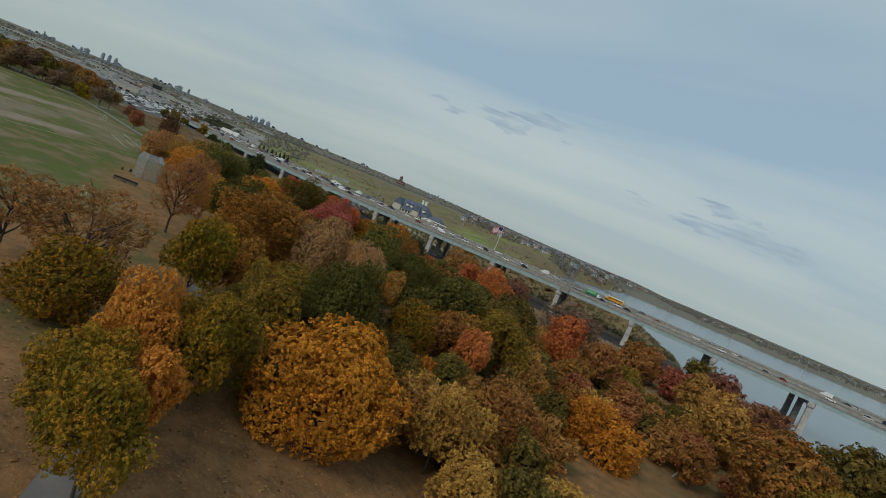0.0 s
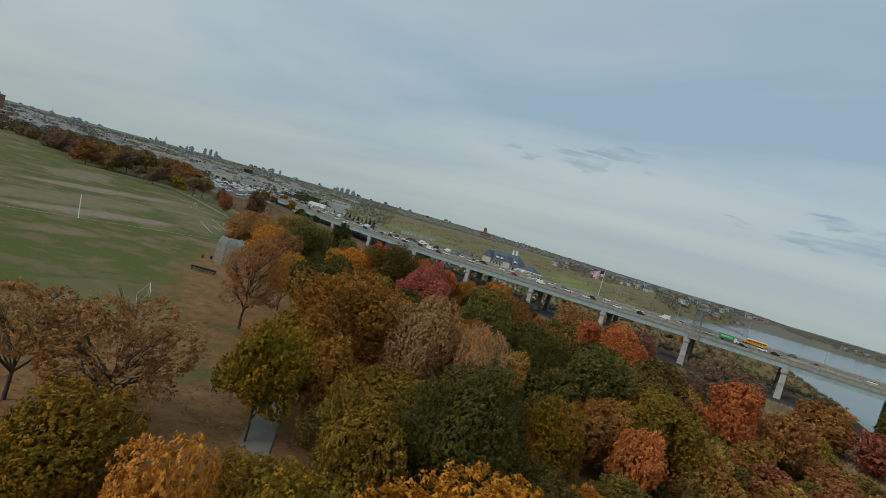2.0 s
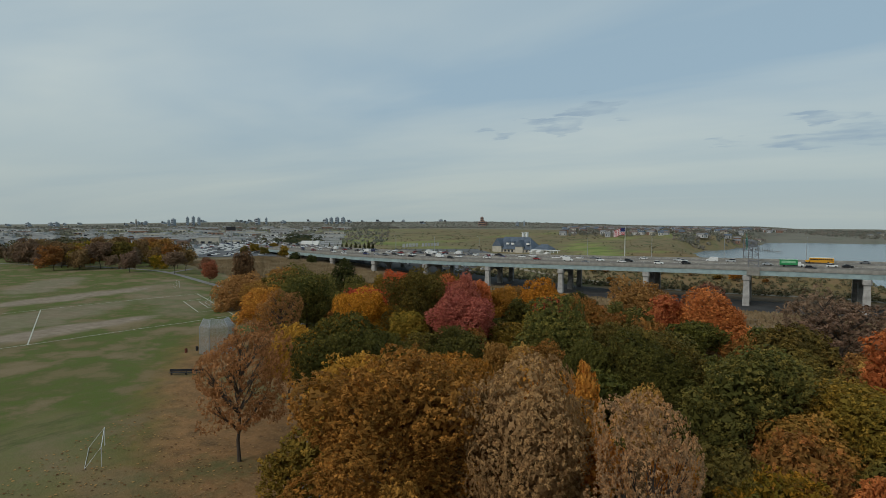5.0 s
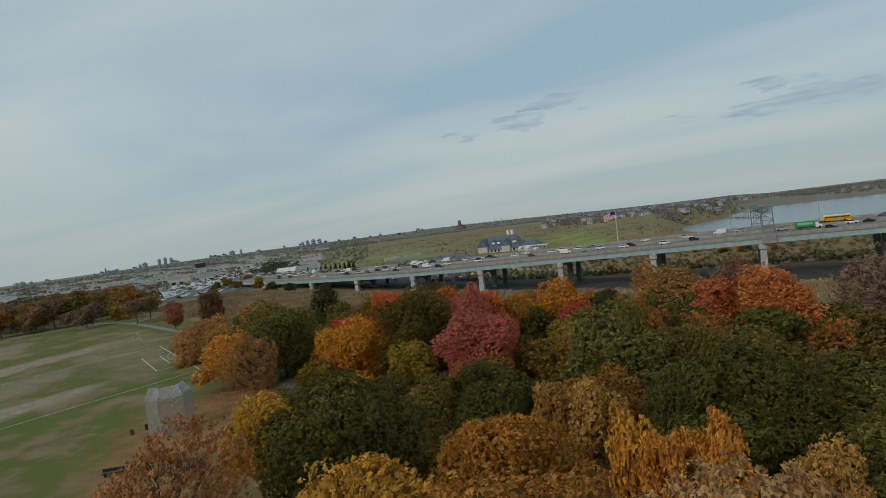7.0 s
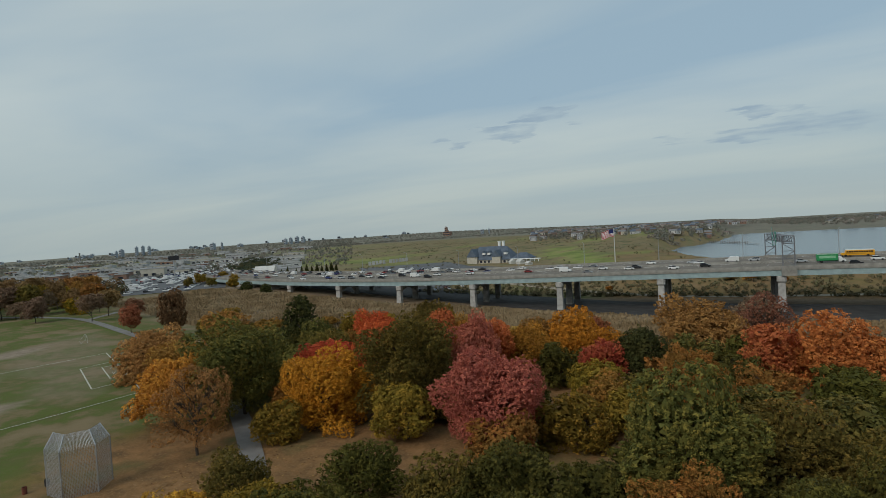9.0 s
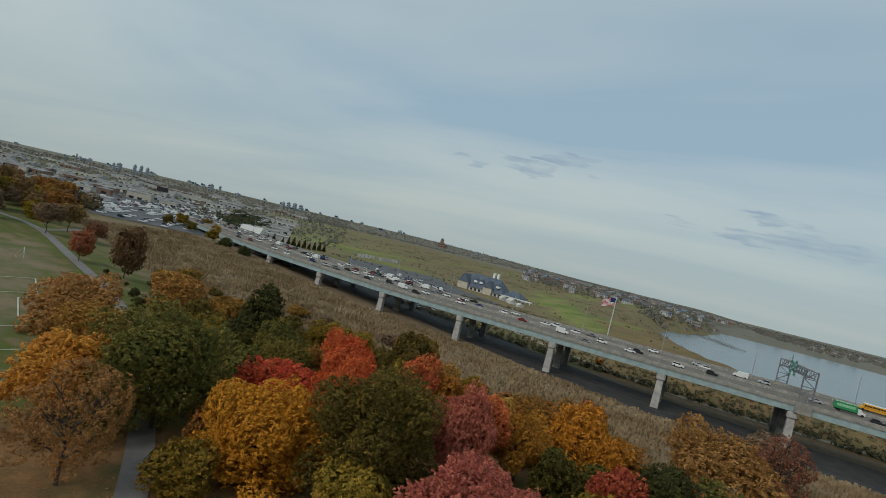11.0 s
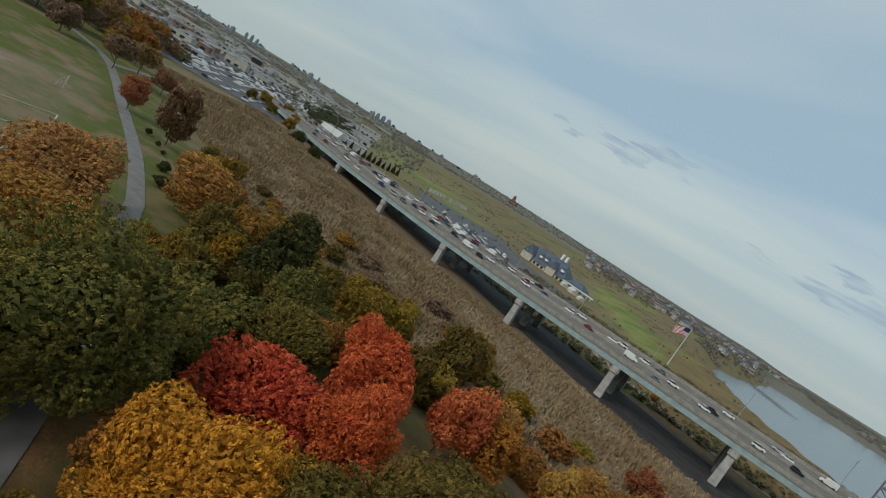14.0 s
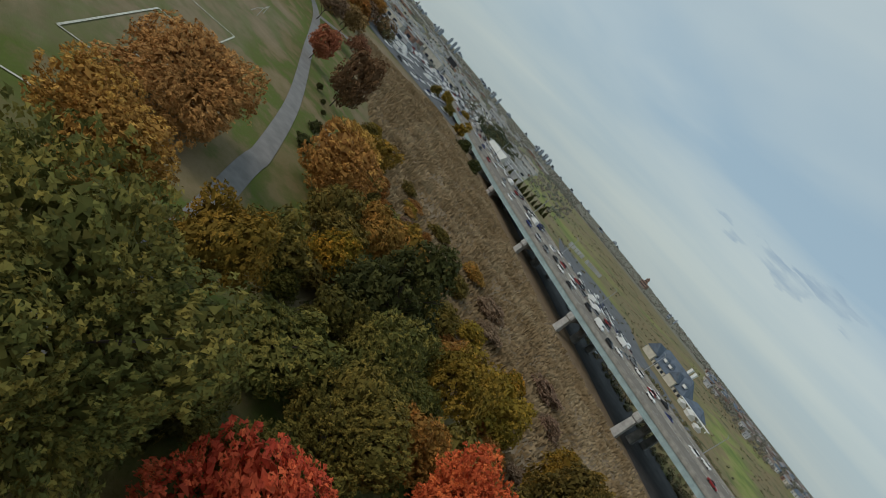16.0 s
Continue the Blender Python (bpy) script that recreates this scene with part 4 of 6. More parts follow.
def bush(x, y, r, h, mat, label):
    g = random.Random(int(x * 3 + y))
    root = tagged(new("bush"), label, "bush", "shrubs on the grass")
    root.location = (x, y, ground_z(x, y))
    bm = bmesh.new()
    for i in range(7):
        t = i * 0.9
        tube(bm, (0, 0, -0.1), (math.cos(t) * r * 0.6, math.sin(t) * r * 0.6, h * 0.7), 0.05, 0.015, 5)
    part("stem", bm, BARK, root)
    crown = new("crown", g.choice(FILL))
    crown.parent, crown.location, crown.scale = root, (0, 0, h * 0.5), (r, r * 0.92, h * 0.52)
    crown.rotation_euler[2] = g.uniform(0, 6)
    in_colour(crown, mat)


for bx, by_, br, bh in ((-191, 330, 1.3, 1.7), (-162, 320, 1.9, 2.3), (-150, 313.5, 2.2, 2.6), (-183, 329, 0.9, 1.2), (-176, 327, 0.8, 1.1)):
    bush(bx, by_, br, bh, DEEPGREEN, "small round dark green shrub on the grass")
for bx, by_, br, bh, mat in ((-192, 351, 3.6, 4.2, MOSS), (-182, 348, 4, 5, OLIVE), (-172, 343, 3.6, 4.4, MOSS), (-200, 357, 3.4, 3.6, OLIVE), (-176, 338, 2.8, 3, DEEPGREEN), (-168, 336, 3.4, 4, GREEN), (-164, 345, 3.6, 3.8, RUSTOLIVE)):
    bush(bx, by_, br, bh, mat, "green and brown thicket between path and marsh")
for bx, by_, br, bh, mat in ((-111.7, 303.3, 3.4, 3.6, MOSS), (-107.3, 299, 3.2, 3.4, GREEN), (-116, 307, 3.2, 3.2, OLIVE)):
    bush(bx, by_, br, bh, mat, "low green undergrowth between the park trees")
for i in range(26):
    q = random.Random(i)
    bx = q.uniform(-200, -30)
    bush(bx, park_edge(bx) + q.uniform(30, 52), q.uniform(2.0, 3.6), q.uniform(2.0, 3.6), q.choice((RUSTOLIVE, OLIVE, MOSS, RUST, DUSK)), "brown-green thicket at the marsh edge")
for i in range(16):
    q = random.Random(500 + i)
    bx = q.uniform(-240, 110)
    bush(bx, bridge_y(bx) + DECK_W + q.uniform(16, 62), q.uniform(2.0, 4.2), q.uniform(1.4, 3.0), q.choice((OLIVE, OLIVEGOLD, RUSTOLIVE, TAN, YELGREEN)), "scrubby thicket behind the viaduct")

# thickets along the wet edge of the marsh
for bx, by_, br, bh, mat in ((-145, 389, 5.5, 5, DUSK), (-118, 377, 4.5, 5.5, YELGREEN), (-122, 402, 5.5, 4.5, DUSK), (-99, 382, 5.0, 6.5, OLIVE), (-159, 389, 5.0, 5, RUSTOLIVE), (-86, 377, 4.5, 6, MOSS), (-77, 379, 5.0, 6.5, YELGREEN), (-63, 373, 5, 6.5, RUST), (-135, 380, 5, 4.5, DUSK), (-110, 392, 4.5, 4, DUSK), (-92, 366, 5, 6, RUSTOLIVE), (-52, 368, 5.5, 6.5, COPPER), (-40, 372, 5, 6, OLIVE), (-30, 366, 5.5, 7, RUSTOLIVE), (-72, 362, 5, 6.5, AMBER), (-128, 366, 5, 5.5, OLIVE), (-146, 372, 4.5, 5, MOSS), (-170, 378, 4, 4, MOSS), (-60, 388, 3.5, 3.5, OLIVE), (-44, 396, 3.5, 3.5, DUSK)):
    bush(bx, by_, br, bh, mat, "autumn thicket on the wet edge of the marsh")

# low ground by the viaduct
def road_y(x):
    """Middle of the dark strip of road and deck shade below the viaduct."""
    return float(np.interp(x, (-300, -160, -100, -50, 0, 60, 130), (525, 501, 485, 469, 463, 461, 446)))


lay("service_road", [(x, road_y(x)) for x in range(-290, 131, 20)], 42, SHADED_ASPHALT, 0.1, "dark wet-looking service road passing under the viaduct", "road", 8)
lay("dirt_track", [(-170, 548), (-110, 531), (-50, 515), (-10, 509), (30, 511), (60, 513), (110, 503)], 4.0, DIRT, 0.14, "pale dirt track behind the viaduct", "path")


def reeds():
    """Dry reeds over the marsh, one sheet of many tufts."""
    g = np.random.default_rng(5)
    pts = []
    while len(pts) < 80000:
        x, y = g.uniform(-330, 90), g.uniform(325, 470)
        e = park_edge(x) + 30
        if y < e or y > bridge_y(x) - 4 and x > -250 or y > road_y(x) - 22:
            continue
        d = noise.noise(Vector((x / 14, y / 14, 2))) + 0.6 * noise.noise(Vector((x / 4, y / 4, 6)))
        if g.random() > 0.62 + 0.6 * d:
            continue
        pts.append((x, y, 0.75 + 0.5 * d))
    verts, faces = [], []
    for x, y, k in pts:
        z, t = ground_z(x, y), g.uniform(0, math.pi)
        w, h = g.uniform(0.12, 0.30), g.uniform(0.8, 1.7) * max(0.5, k)
        dx, dy, lx, ly = math.cos(t) * w, math.sin(t) * w, g.uniform(-0.4, 0.4), g.uniform(-0.4, 0.4)
        i = len(verts)
        verts += [(x - dx, y - dy, z - 0.1), (x + dx, y + dy, z - 0.1), (x + dx * 1.3 + lx, y + dy * 1.3 + ly, z + h), (x + lx, y + ly, z + h * 1.25), (x - dx * 1.3 + lx, y - dy * 1.3 + ly, z + h)]
        faces.append((i, i + 1, i + 2, i + 3, i + 4))
    n = Nodes("dry_reed", 0.9, 0, 0.1)
    isl, big = n.island(), n.noise(n.position(), 0.06, 4)
    c = n.ramp(big, (0.36, (0.225, 0.155, 0.08)), (0.5, (0.30, 0.215, 0.12)), (0.64, (0.36, 0.275, 0.165)))
    n.set("Base Color", n.mix(n.math("MULTIPLY", isl, 0.36), c, (0.19, 0.135, 0.08)))
    tagged(new("reeds", mesh_from("reeds", verts, faces, n.mat)), "dense dry brown reeds of the marsh", "reeds", kind="stuff")


reeds()


def fallen_leaves():
    """Leaves strewn under the open trees."""
    g = np.random.default_rng(9)
    verts, faces = [], []
    for _ in range(16000):
        x, y = g.uniform(-75, 60), g.uniform(135, 262)
        if x < -62 - 0.42 * (y - 215):
            continue
        z, s, t = ground_z(x, y) + 0.05, g.uniform(0.08, 0.2), g.uniform(0, 6.28)
        i = len(verts)
        verts += [(x + math.cos(t + k * 1.57) * s, y + math.sin(t + k * 1.57) * s, z + g.uniform(0, 0.08)) for k in range(4)]
        faces.append((i, i + 1, i + 2, i + 3))
    n = Nodes("fallen_leaf", 0.9, 0, 0.1)
    n.set("Base Color", n.ramp(n.island(), (0.1, (0.10, 0.05, 0.02)), (0.5, (0.27, 0.14, 0.05)), (0.9, (0.36, 0.22, 0.08))))
    tagged(new("fallen_leaves", mesh_from("fallen_leaves", verts, faces, n.mat)), "fallen brown and yellow leaves on the grass", "leaves", kind="stuff")


fallen_leaves()

# ======== vehicles ========
GLASS = Nodes("car_glass", 0.08, 0, 0.6)
GLASS.set("Base Color", (0.015, 0.018, 0.022, 1))
GLASS = GLASS.mat
TYRE = plain("tyre", (0.02, 0.02, 0.02), 0.8)
LAMP_RED = plain("tail_lamp", (0.4, 0.01, 0.01), 0.3)
LAMP_CLEAR = plain("head_lamp", (0.8, 0.8, 0.78), 0.2)


def car_paint(name, col):
    n = Nodes("paint_" + name, 0.28, 0.1, 0.5)
    n.set("Base Color", n.mix(n.math("MULTIPLY", n.noise(n.coords(), 2.0), 0.25), col, tuple(c * 0.75 for c in col)))
    return n.mat


WHITE, SILVER, GREY, BLACK = car_paint("white", (0.72, 0.72, 0.70)), car_paint("silver", (0.42, 0.43, 0.44)), car_paint("grey", (0.15, 0.155, 0.16)), car_paint("black", (0.02, 0.02, 0.022))
BLUE, REDCAR, YELLOW, GREENBOX = car_paint("blue", (0.02, 0.03, 0.12)), car_paint("dark_red", (0.22, 0.02, 0.02)), car_paint("school_yellow", (0.72, 0.34, 0.02)), car_paint("green", (0.03, 0.26, 0.09))


def loft(bm, sections):
    """Joins closed rings of points in order and caps the ends."""
    rings = [[bm.verts.new(p) for p in s] for s in sections]
    k = len(rings[0])
    for a, b in zip(rings, rings[1:]):
        for i in range(k):
            bm.faces.new((a[i], a[(i + 1) % k], b[(i + 1) % k], b[i]))
    bm.faces.new(rings[0][::-1])
    bm.faces.new(rings[-1])


def hull(stations):
    """A body from stations of (x, half width, floor, top); the shoulders are rounded."""
    bm = bmesh.new()
    loft(bm, [[(x, -w, lo + 0.12), (x, -w * 0.94, lo), (x, w * 0.94, lo), (x, w, lo + 0.12), (x, w, hi - 0.16), (x, w * 0.86, hi), (x, -w * 0.86, hi), (x, -w, hi - 0.16)] for x, w, lo, hi in stations])
    bmesh.ops.recalc_face_normals(bm, faces=bm.faces)
    return bm


def as_mesh(name, bm, mat):
    me = bpy.data.meshes.new(name)
    bm.normal_update()
    bm.to_mesh(me)
    bm.free()
    me.materials.append(mat)
    return me


def wheel_mesh(r=0.34):
    bm = bmesh.new()
    prof = [(0.0, 0.02), (r * 0.55, 0.0), (r * 0.62, 0.03), (r * 0.97, 0.0), (r, 0.05), (r, 0.19), (r * 0.95, 0.24), (0, 0.24)]
    n = 9
    rings = [[bm.verts.new((max(q, 0.01) * math.cos(k * 2 * math.pi / n), -y, max(q, 0.01) * math.sin(k * 2 * math.pi / n))) for k in range(n)] for q, y in prof]
    for a, b in zip(rings, rings[1:]):
        for k in range(n):
            bm.faces.new((a[k], a[(k + 1) % n], b[(k + 1) % n], b[k]))
    return bm


KINDS = {
    # name: body stations, glasshouse stations, wheel places, wheel radius
    "sedan": ([(-2.35, 0.72, 0.35, 0.82), (-2.2, 0.86, 0.22, 0.98), (-1.3, 0.9, 0.2, 1.02), (0.9, 0.9, 0.2, 0.98), (2.0, 0.86, 0.22, 0.86), (2.35, 0.7, 0.32, 0.7)], [(-1.75, 0.72, 0.95, 1.0), (-1.0, 0.7, 0.95, 1.42), (0.2, 0.7, 0.95, 1.44), (1.05, 0.76, 0.93, 0.98)], (-1.4, 1.42), 0.33),
    "suv": ([(-2.3, 0.78, 0.4, 1.0), (-2.2, 0.92, 0.28, 1.12), (-1.2, 0.95, 0.26, 1.12), (0.9, 0.95, 0.26, 1.1), (2.0, 0.92, 0.28, 1.02), (2.35, 0.76, 0.4, 0.85)], [(-2.15, 0.78, 1.08, 1.14), (-1.9, 0.78, 1.08, 1.7), (0.1, 0.78, 1.08, 1.74), (1.05, 0.82, 1.06, 1.12)], (-1.4, 1.42), 0.37),
    "van": ([(-2.9, 0.92, 0.35, 2.3), (-2.8, 0.98, 0.3, 2.5), (0.9, 0.98, 0.3, 2.5), (1.7, 0.96, 0.3, 1.5), (2.7, 0.92, 0.32, 1.15), (2.9, 0.8, 0.4, 0.95)], [(0.95, 0.86, 1.45, 2.36), (1.25, 0.88, 1.4, 2.05), (1.75, 0.88, 1.3, 1.52)], (-1.9, 1.9), 0.36),
}


def car_kit(kind):
    body, glass, wheels, r = KINDS[kind]
    return {"body": as_mesh("body", hull(body), WHITE), "glass": as_mesh("glasshouse", hull(glass), GLASS), "roof": as_mesh("roof", hull([(glass[1][0] + 0.1, 0.6, glass[1][3] - 0.04, glass[1][3] + 0.03), (glass[-2][0] - 0.1, 0.6, glass[-2][3] - 0.04, glass[-2][3] + 0.03)]), WHITE), "wheel": as_mesh("wheel", wheel_mesh(r), TYRE), "at": wheels, "r": r, "half": body[2][1], "ends": (body[0], body[-1])}


KITS = {k: car_kit(k) for k in KINDS}


def lamp_mesh(name, mat):
    bm = bmesh.new()
    box(bm, -0.03, 0.03, -0.2, 0.2, -0.07, 0.07)
    return as_mesh(name, bm, mat)


TAIL, HEAD = lamp_mesh("tail_light", LAMP_RED), lamp_mesh("headlight", LAMP_CLEAR)


def vehicle(kind, x, y, z, turn, paint, label, group, detail=True):
    kit = KITS[kind]
    root = tagged(new("van" if kind == "van" else "car"), label, "van" if kind == "van" else "car", group)
    root.matrix_world = pose(x, y, z, 0, 0, turn)
    bits = [("body", kit["body"], (0, 0, 0), 0), ("glasshouse", kit["glass"], (0, 0, 0), 0)]
    if kind != "van":
        bits.append(("roof", kit["roof"], (0, 0, 0), 0))
    if detail:
        for wx in kit["at"]:
            bits += [("wheel", kit["wheel"], (wx, -kit["half"] + 0.16, kit["r"]), 0), ("wheel", kit["wheel"], (wx, kit["half"] - 0.16, kit["r"]), 180)]
        b, e = kit["ends"]
        for s in (-0.5, 0.5):
            bits += [("tail_light", TAIL, (b[0] - 0.02, s, (b[2] + b[3]) / 2 + 0.05), 0), ("headlight", HEAD, (e[0] + 0.02, s, (e[2] + e[3]) / 2 + 0.08), 0)]
    for name, me, at, spin in bits:
        ob = new(name, me)
        ob.parent, ob.location = root, at
        ob.rotation_euler[2] = radians(spin)
        if name in ("body", "roof"):
            in_colour(ob, paint)
    return root


def deck_at(x, lane):
    """Place and heading on the roadway, in lane 0 to 3 on the near side and 4 to 7 on the far one."""
    o = (4.5, 8.3, 12.1, 15.9, 23.0, 26.8, 30.6, 34.4)[lane]
    turn = math.degrees(math.atan2(bridge_y(x + 1) - bridge_y(x - 1), 2)) + (180 if lane > 3 else 0)
    return x, bridge_y(x) + o, soffit(x) + ROAD_H + 0.01 + BANK * o, turn


PAINTS = [WHITE, WHITE, WHITE, SILVER, SILVER, GREY, GREY, BLACK, BLACK, BLUE, REDCAR]


def colour_word(m):
    return m.name.replace("paint_", "").replace("_", " ")


def on_deck():
    g = random.Random(3)
    named = [(-24, 1, "suv", WHITE), (-11, 2, "suv", BLACK), (-44, 2, "sedan", WHITE), (-41, 3, "suv", BLACK), (-57, 3, "suv", WHITE), (-71, 4, "suv", WHITE), (-64, 5, "sedan", GREY), (-86, 4, "sedan", WHITE), (-82, 5, "suv", WHITE), (-36, 6, "sedan", WHITE), (-108, 4, "suv", WHITE), (-104, 6, "sedan", WHITE), (-122, 4, "sedan", BLUE), (-143, 5, "suv", WHITE), (-149, 6, "sedan", GREY), (-168, 5, "suv", BLACK), (-178, 5, "van", WHITE), (-192, 5, "suv", GREY), (9, 5, "suv", SILVER), (0, 5, "van", WHITE), (-14, 4, "sedan", WHITE), (36, 4, "sedan", BLACK), (52, 3, "suv", WHITE), (58, 3, "sedan", BLACK), (44, 6, "suv", GREY), (-17, 5, "sedan", SILVER)]
    taken = [(x, l) for x, l, *_ in named]
    x = -395.0
    while x < 320:
        for lane in range(8):
            busy = 0.62 if x < -150 and lane > 2 else 0.30 if lane > 3 else 0.18
            if x > 60:
                busy *= 0.7
            if -130 < x < 70:
                busy *= 0.25
            q = x + g.uniform(-3, 3)
            if g.random() < busy and all(l != lane or abs(q - a) > 8 for a, l in taken) and not (28 < q < 60 and lane in (3, 5, 6, 7)):
                taken.append((q, lane))
                named.append((q, lane, g.choice(("sedan", "suv", "suv", "sedan", "sedan", "van") if g.random() < 0.5 else ("sedan", "suv")), g.choice(PAINTS)))
        x += 11
    for q, lane, kind, paint in named:
        if kind == "van":
            paint = WHITE
        vehicle(kind, *deck_at(q, lane), paint, "%s %s in traffic on the viaduct" % (colour_word(paint), {"sedan": "sedan car", "suv": "tall estate car", "van": "delivery van"}[kind]), "traffic on the viaduct")


on_deck()


def school_bus(x, lane):
    root = tagged(new("school_bus"), "yellow school bus with a white roof and black window band", "bus")
    px_, py_, pz_, turn = deck_at(x, lane)
    root.matrix_world = pose(px_, py_, pz_, 0, 0, turn)
    part("body", hull([(-5.9, 1.1, 0.6, 2.6), (-5.8, 1.2, 0.5, 2.75), (4.2, 1.2, 0.5, 2.75), (4.35, 1.15, 0.5, 1.7), (5.7, 1.0, 0.5, 1.5), (5.9, 0.8, 0.6, 1.3)]), YELLOW, root)
    part("roof", hull([(-5.8, 1.0, 2.7, 2.95), (-5.6, 1.1, 2.68, 3.05), (4.0, 1.1, 2.68, 3.05), (4.2, 1.0, 2.7, 2.9)]), WHITE, root, "white roof")
    for s in (-1.215, 1.215):
        for i in range(11):
            bm = bmesh.new()
            box(bm, -5.3 + i * 0.85, -5.3 + i * 0.85 + 0.68, s - 0.012, s + 0.012, 1.75, 2.4)
            part("window", bm, GLASS, root)
        bm = bmesh.new()
        box(bm, -5.8, 4.2, s - 0.008, s + 0.008, 1.25, 1.36)
        part("rub_rail", bm, BLACK, root)
    for wx in (-3.6, 4.2):
        for s, spin in ((-1.0, 0), (1.0, 180)):
            ob = new("wheel", KITS["suv"]["wheel"])
            ob.parent, ob.location, ob.scale = root, (wx, s, 0.48), (1.3, 1.1, 1.3)
            ob.rotation_euler[2] = radians(spin)


school_bus(48, 6)


def box_truck(x, lane):
    root = tagged(new("box_truck"), "box truck with a green cargo body and white cab", "truck")
    px_, py_, pz_, turn = deck_at(x, lane)
    root.matrix_world = pose(px_, py_, pz_, 0, 0, turn)
    bm = bmesh.new()
    box(bm, -5.2, 2.2, -1.25, 1.25, 0.95, 3.7)
    bmesh.ops.bevel(bm, geom=bm.edges[:], offset=0.06, segments=1, affect="EDGES")
    part("cargo_box", bm, GREENBOX, root, "green cargo box")
    for s in (-1.262, 1.262):
        bm = bmesh.new()
        box(bm, -4.4, 1.4, s - 0.01, s + 0.01, 1.9, 2.9)
        part("side_panel", bm, plain("pale_green", (0.25, 0.5, 0.3), 0.5), root, "pale green plain side panel")
        bm = bmesh.new()
        box(bm, -5.1, 2.1, s - 0.015, s + 0.015, 3.5, 3.62)
        part("trim_rail", bm, WHITE, root)
    part("cab", hull([(2.35, 1.05, 0.5, 2.3), (2.5, 1.1, 0.45, 2.5), (3.3, 1.1, 0.45, 2.45), (3.9, 1.1, 0.45, 1.6), (4.7, 1.0, 0.5, 1.4), (4.9, 0.85, 0.6, 1.2)]), WHITE, root)
    part("windscreen", hull([(2.8, 0.95, 1.55, 2.3), (3.4, 0.98, 1.5, 2.2), (4.0, 0.95, 1.4, 1.6)]), GLASS, root)
    bm = bmesh.new()
    box(bm, -5.0, 2.6, -0.5, 0.5, 0.6, 0.95)
    part("chassis", bm, BLACK, root)
    for wx in (-3.4, 3.9):
        for s, spin in ((-0.95, 0), (0.95, 180)):
            ob = new("wheel", KITS["suv"]["wheel"])
            ob.parent, ob.location, ob.scale = root, (wx, s, 0.48), (1.3, 1.2, 1.3)
            ob.rotation_euler[2] = radians(spin)


box_truck(36, 2)


def light_pole(x):
    root = tagged(new("street_lamp"), "tall grey street lamp on the viaduct parapet", "street lamp", "lamps along the viaduct")
    root.location = (x, bridge_y(x) + DECK_W + 0.1, soffit(x) + 2.6 + BANK * DECK_W)
    bm = bmesh.new()
    tube(bm, (0, 0, 0), (0, 0, 12.5), 0.17, 0.09, 8)
    part("pole", bm, STEEL, root)
    bm = bmesh.new()
    tube(bm, (0, 0, 12.4), (0, -2.4, 13.0), 0.06, 0.05, 6)
    part("arm", bm, STEEL, root)
    bm = bmesh.new()
    box(bm, -0.18, 0.18, -3.2, -2.3, 12.93, 13.1)
    bmesh.ops.bevel(bm, geom=bm.edges[:], offset=0.04, segments=1, affect="EDGES")
    part("lamp_head", bm, STEEL, root)


for i in range(-9, 9):
    light_pole(5 + i * 38)


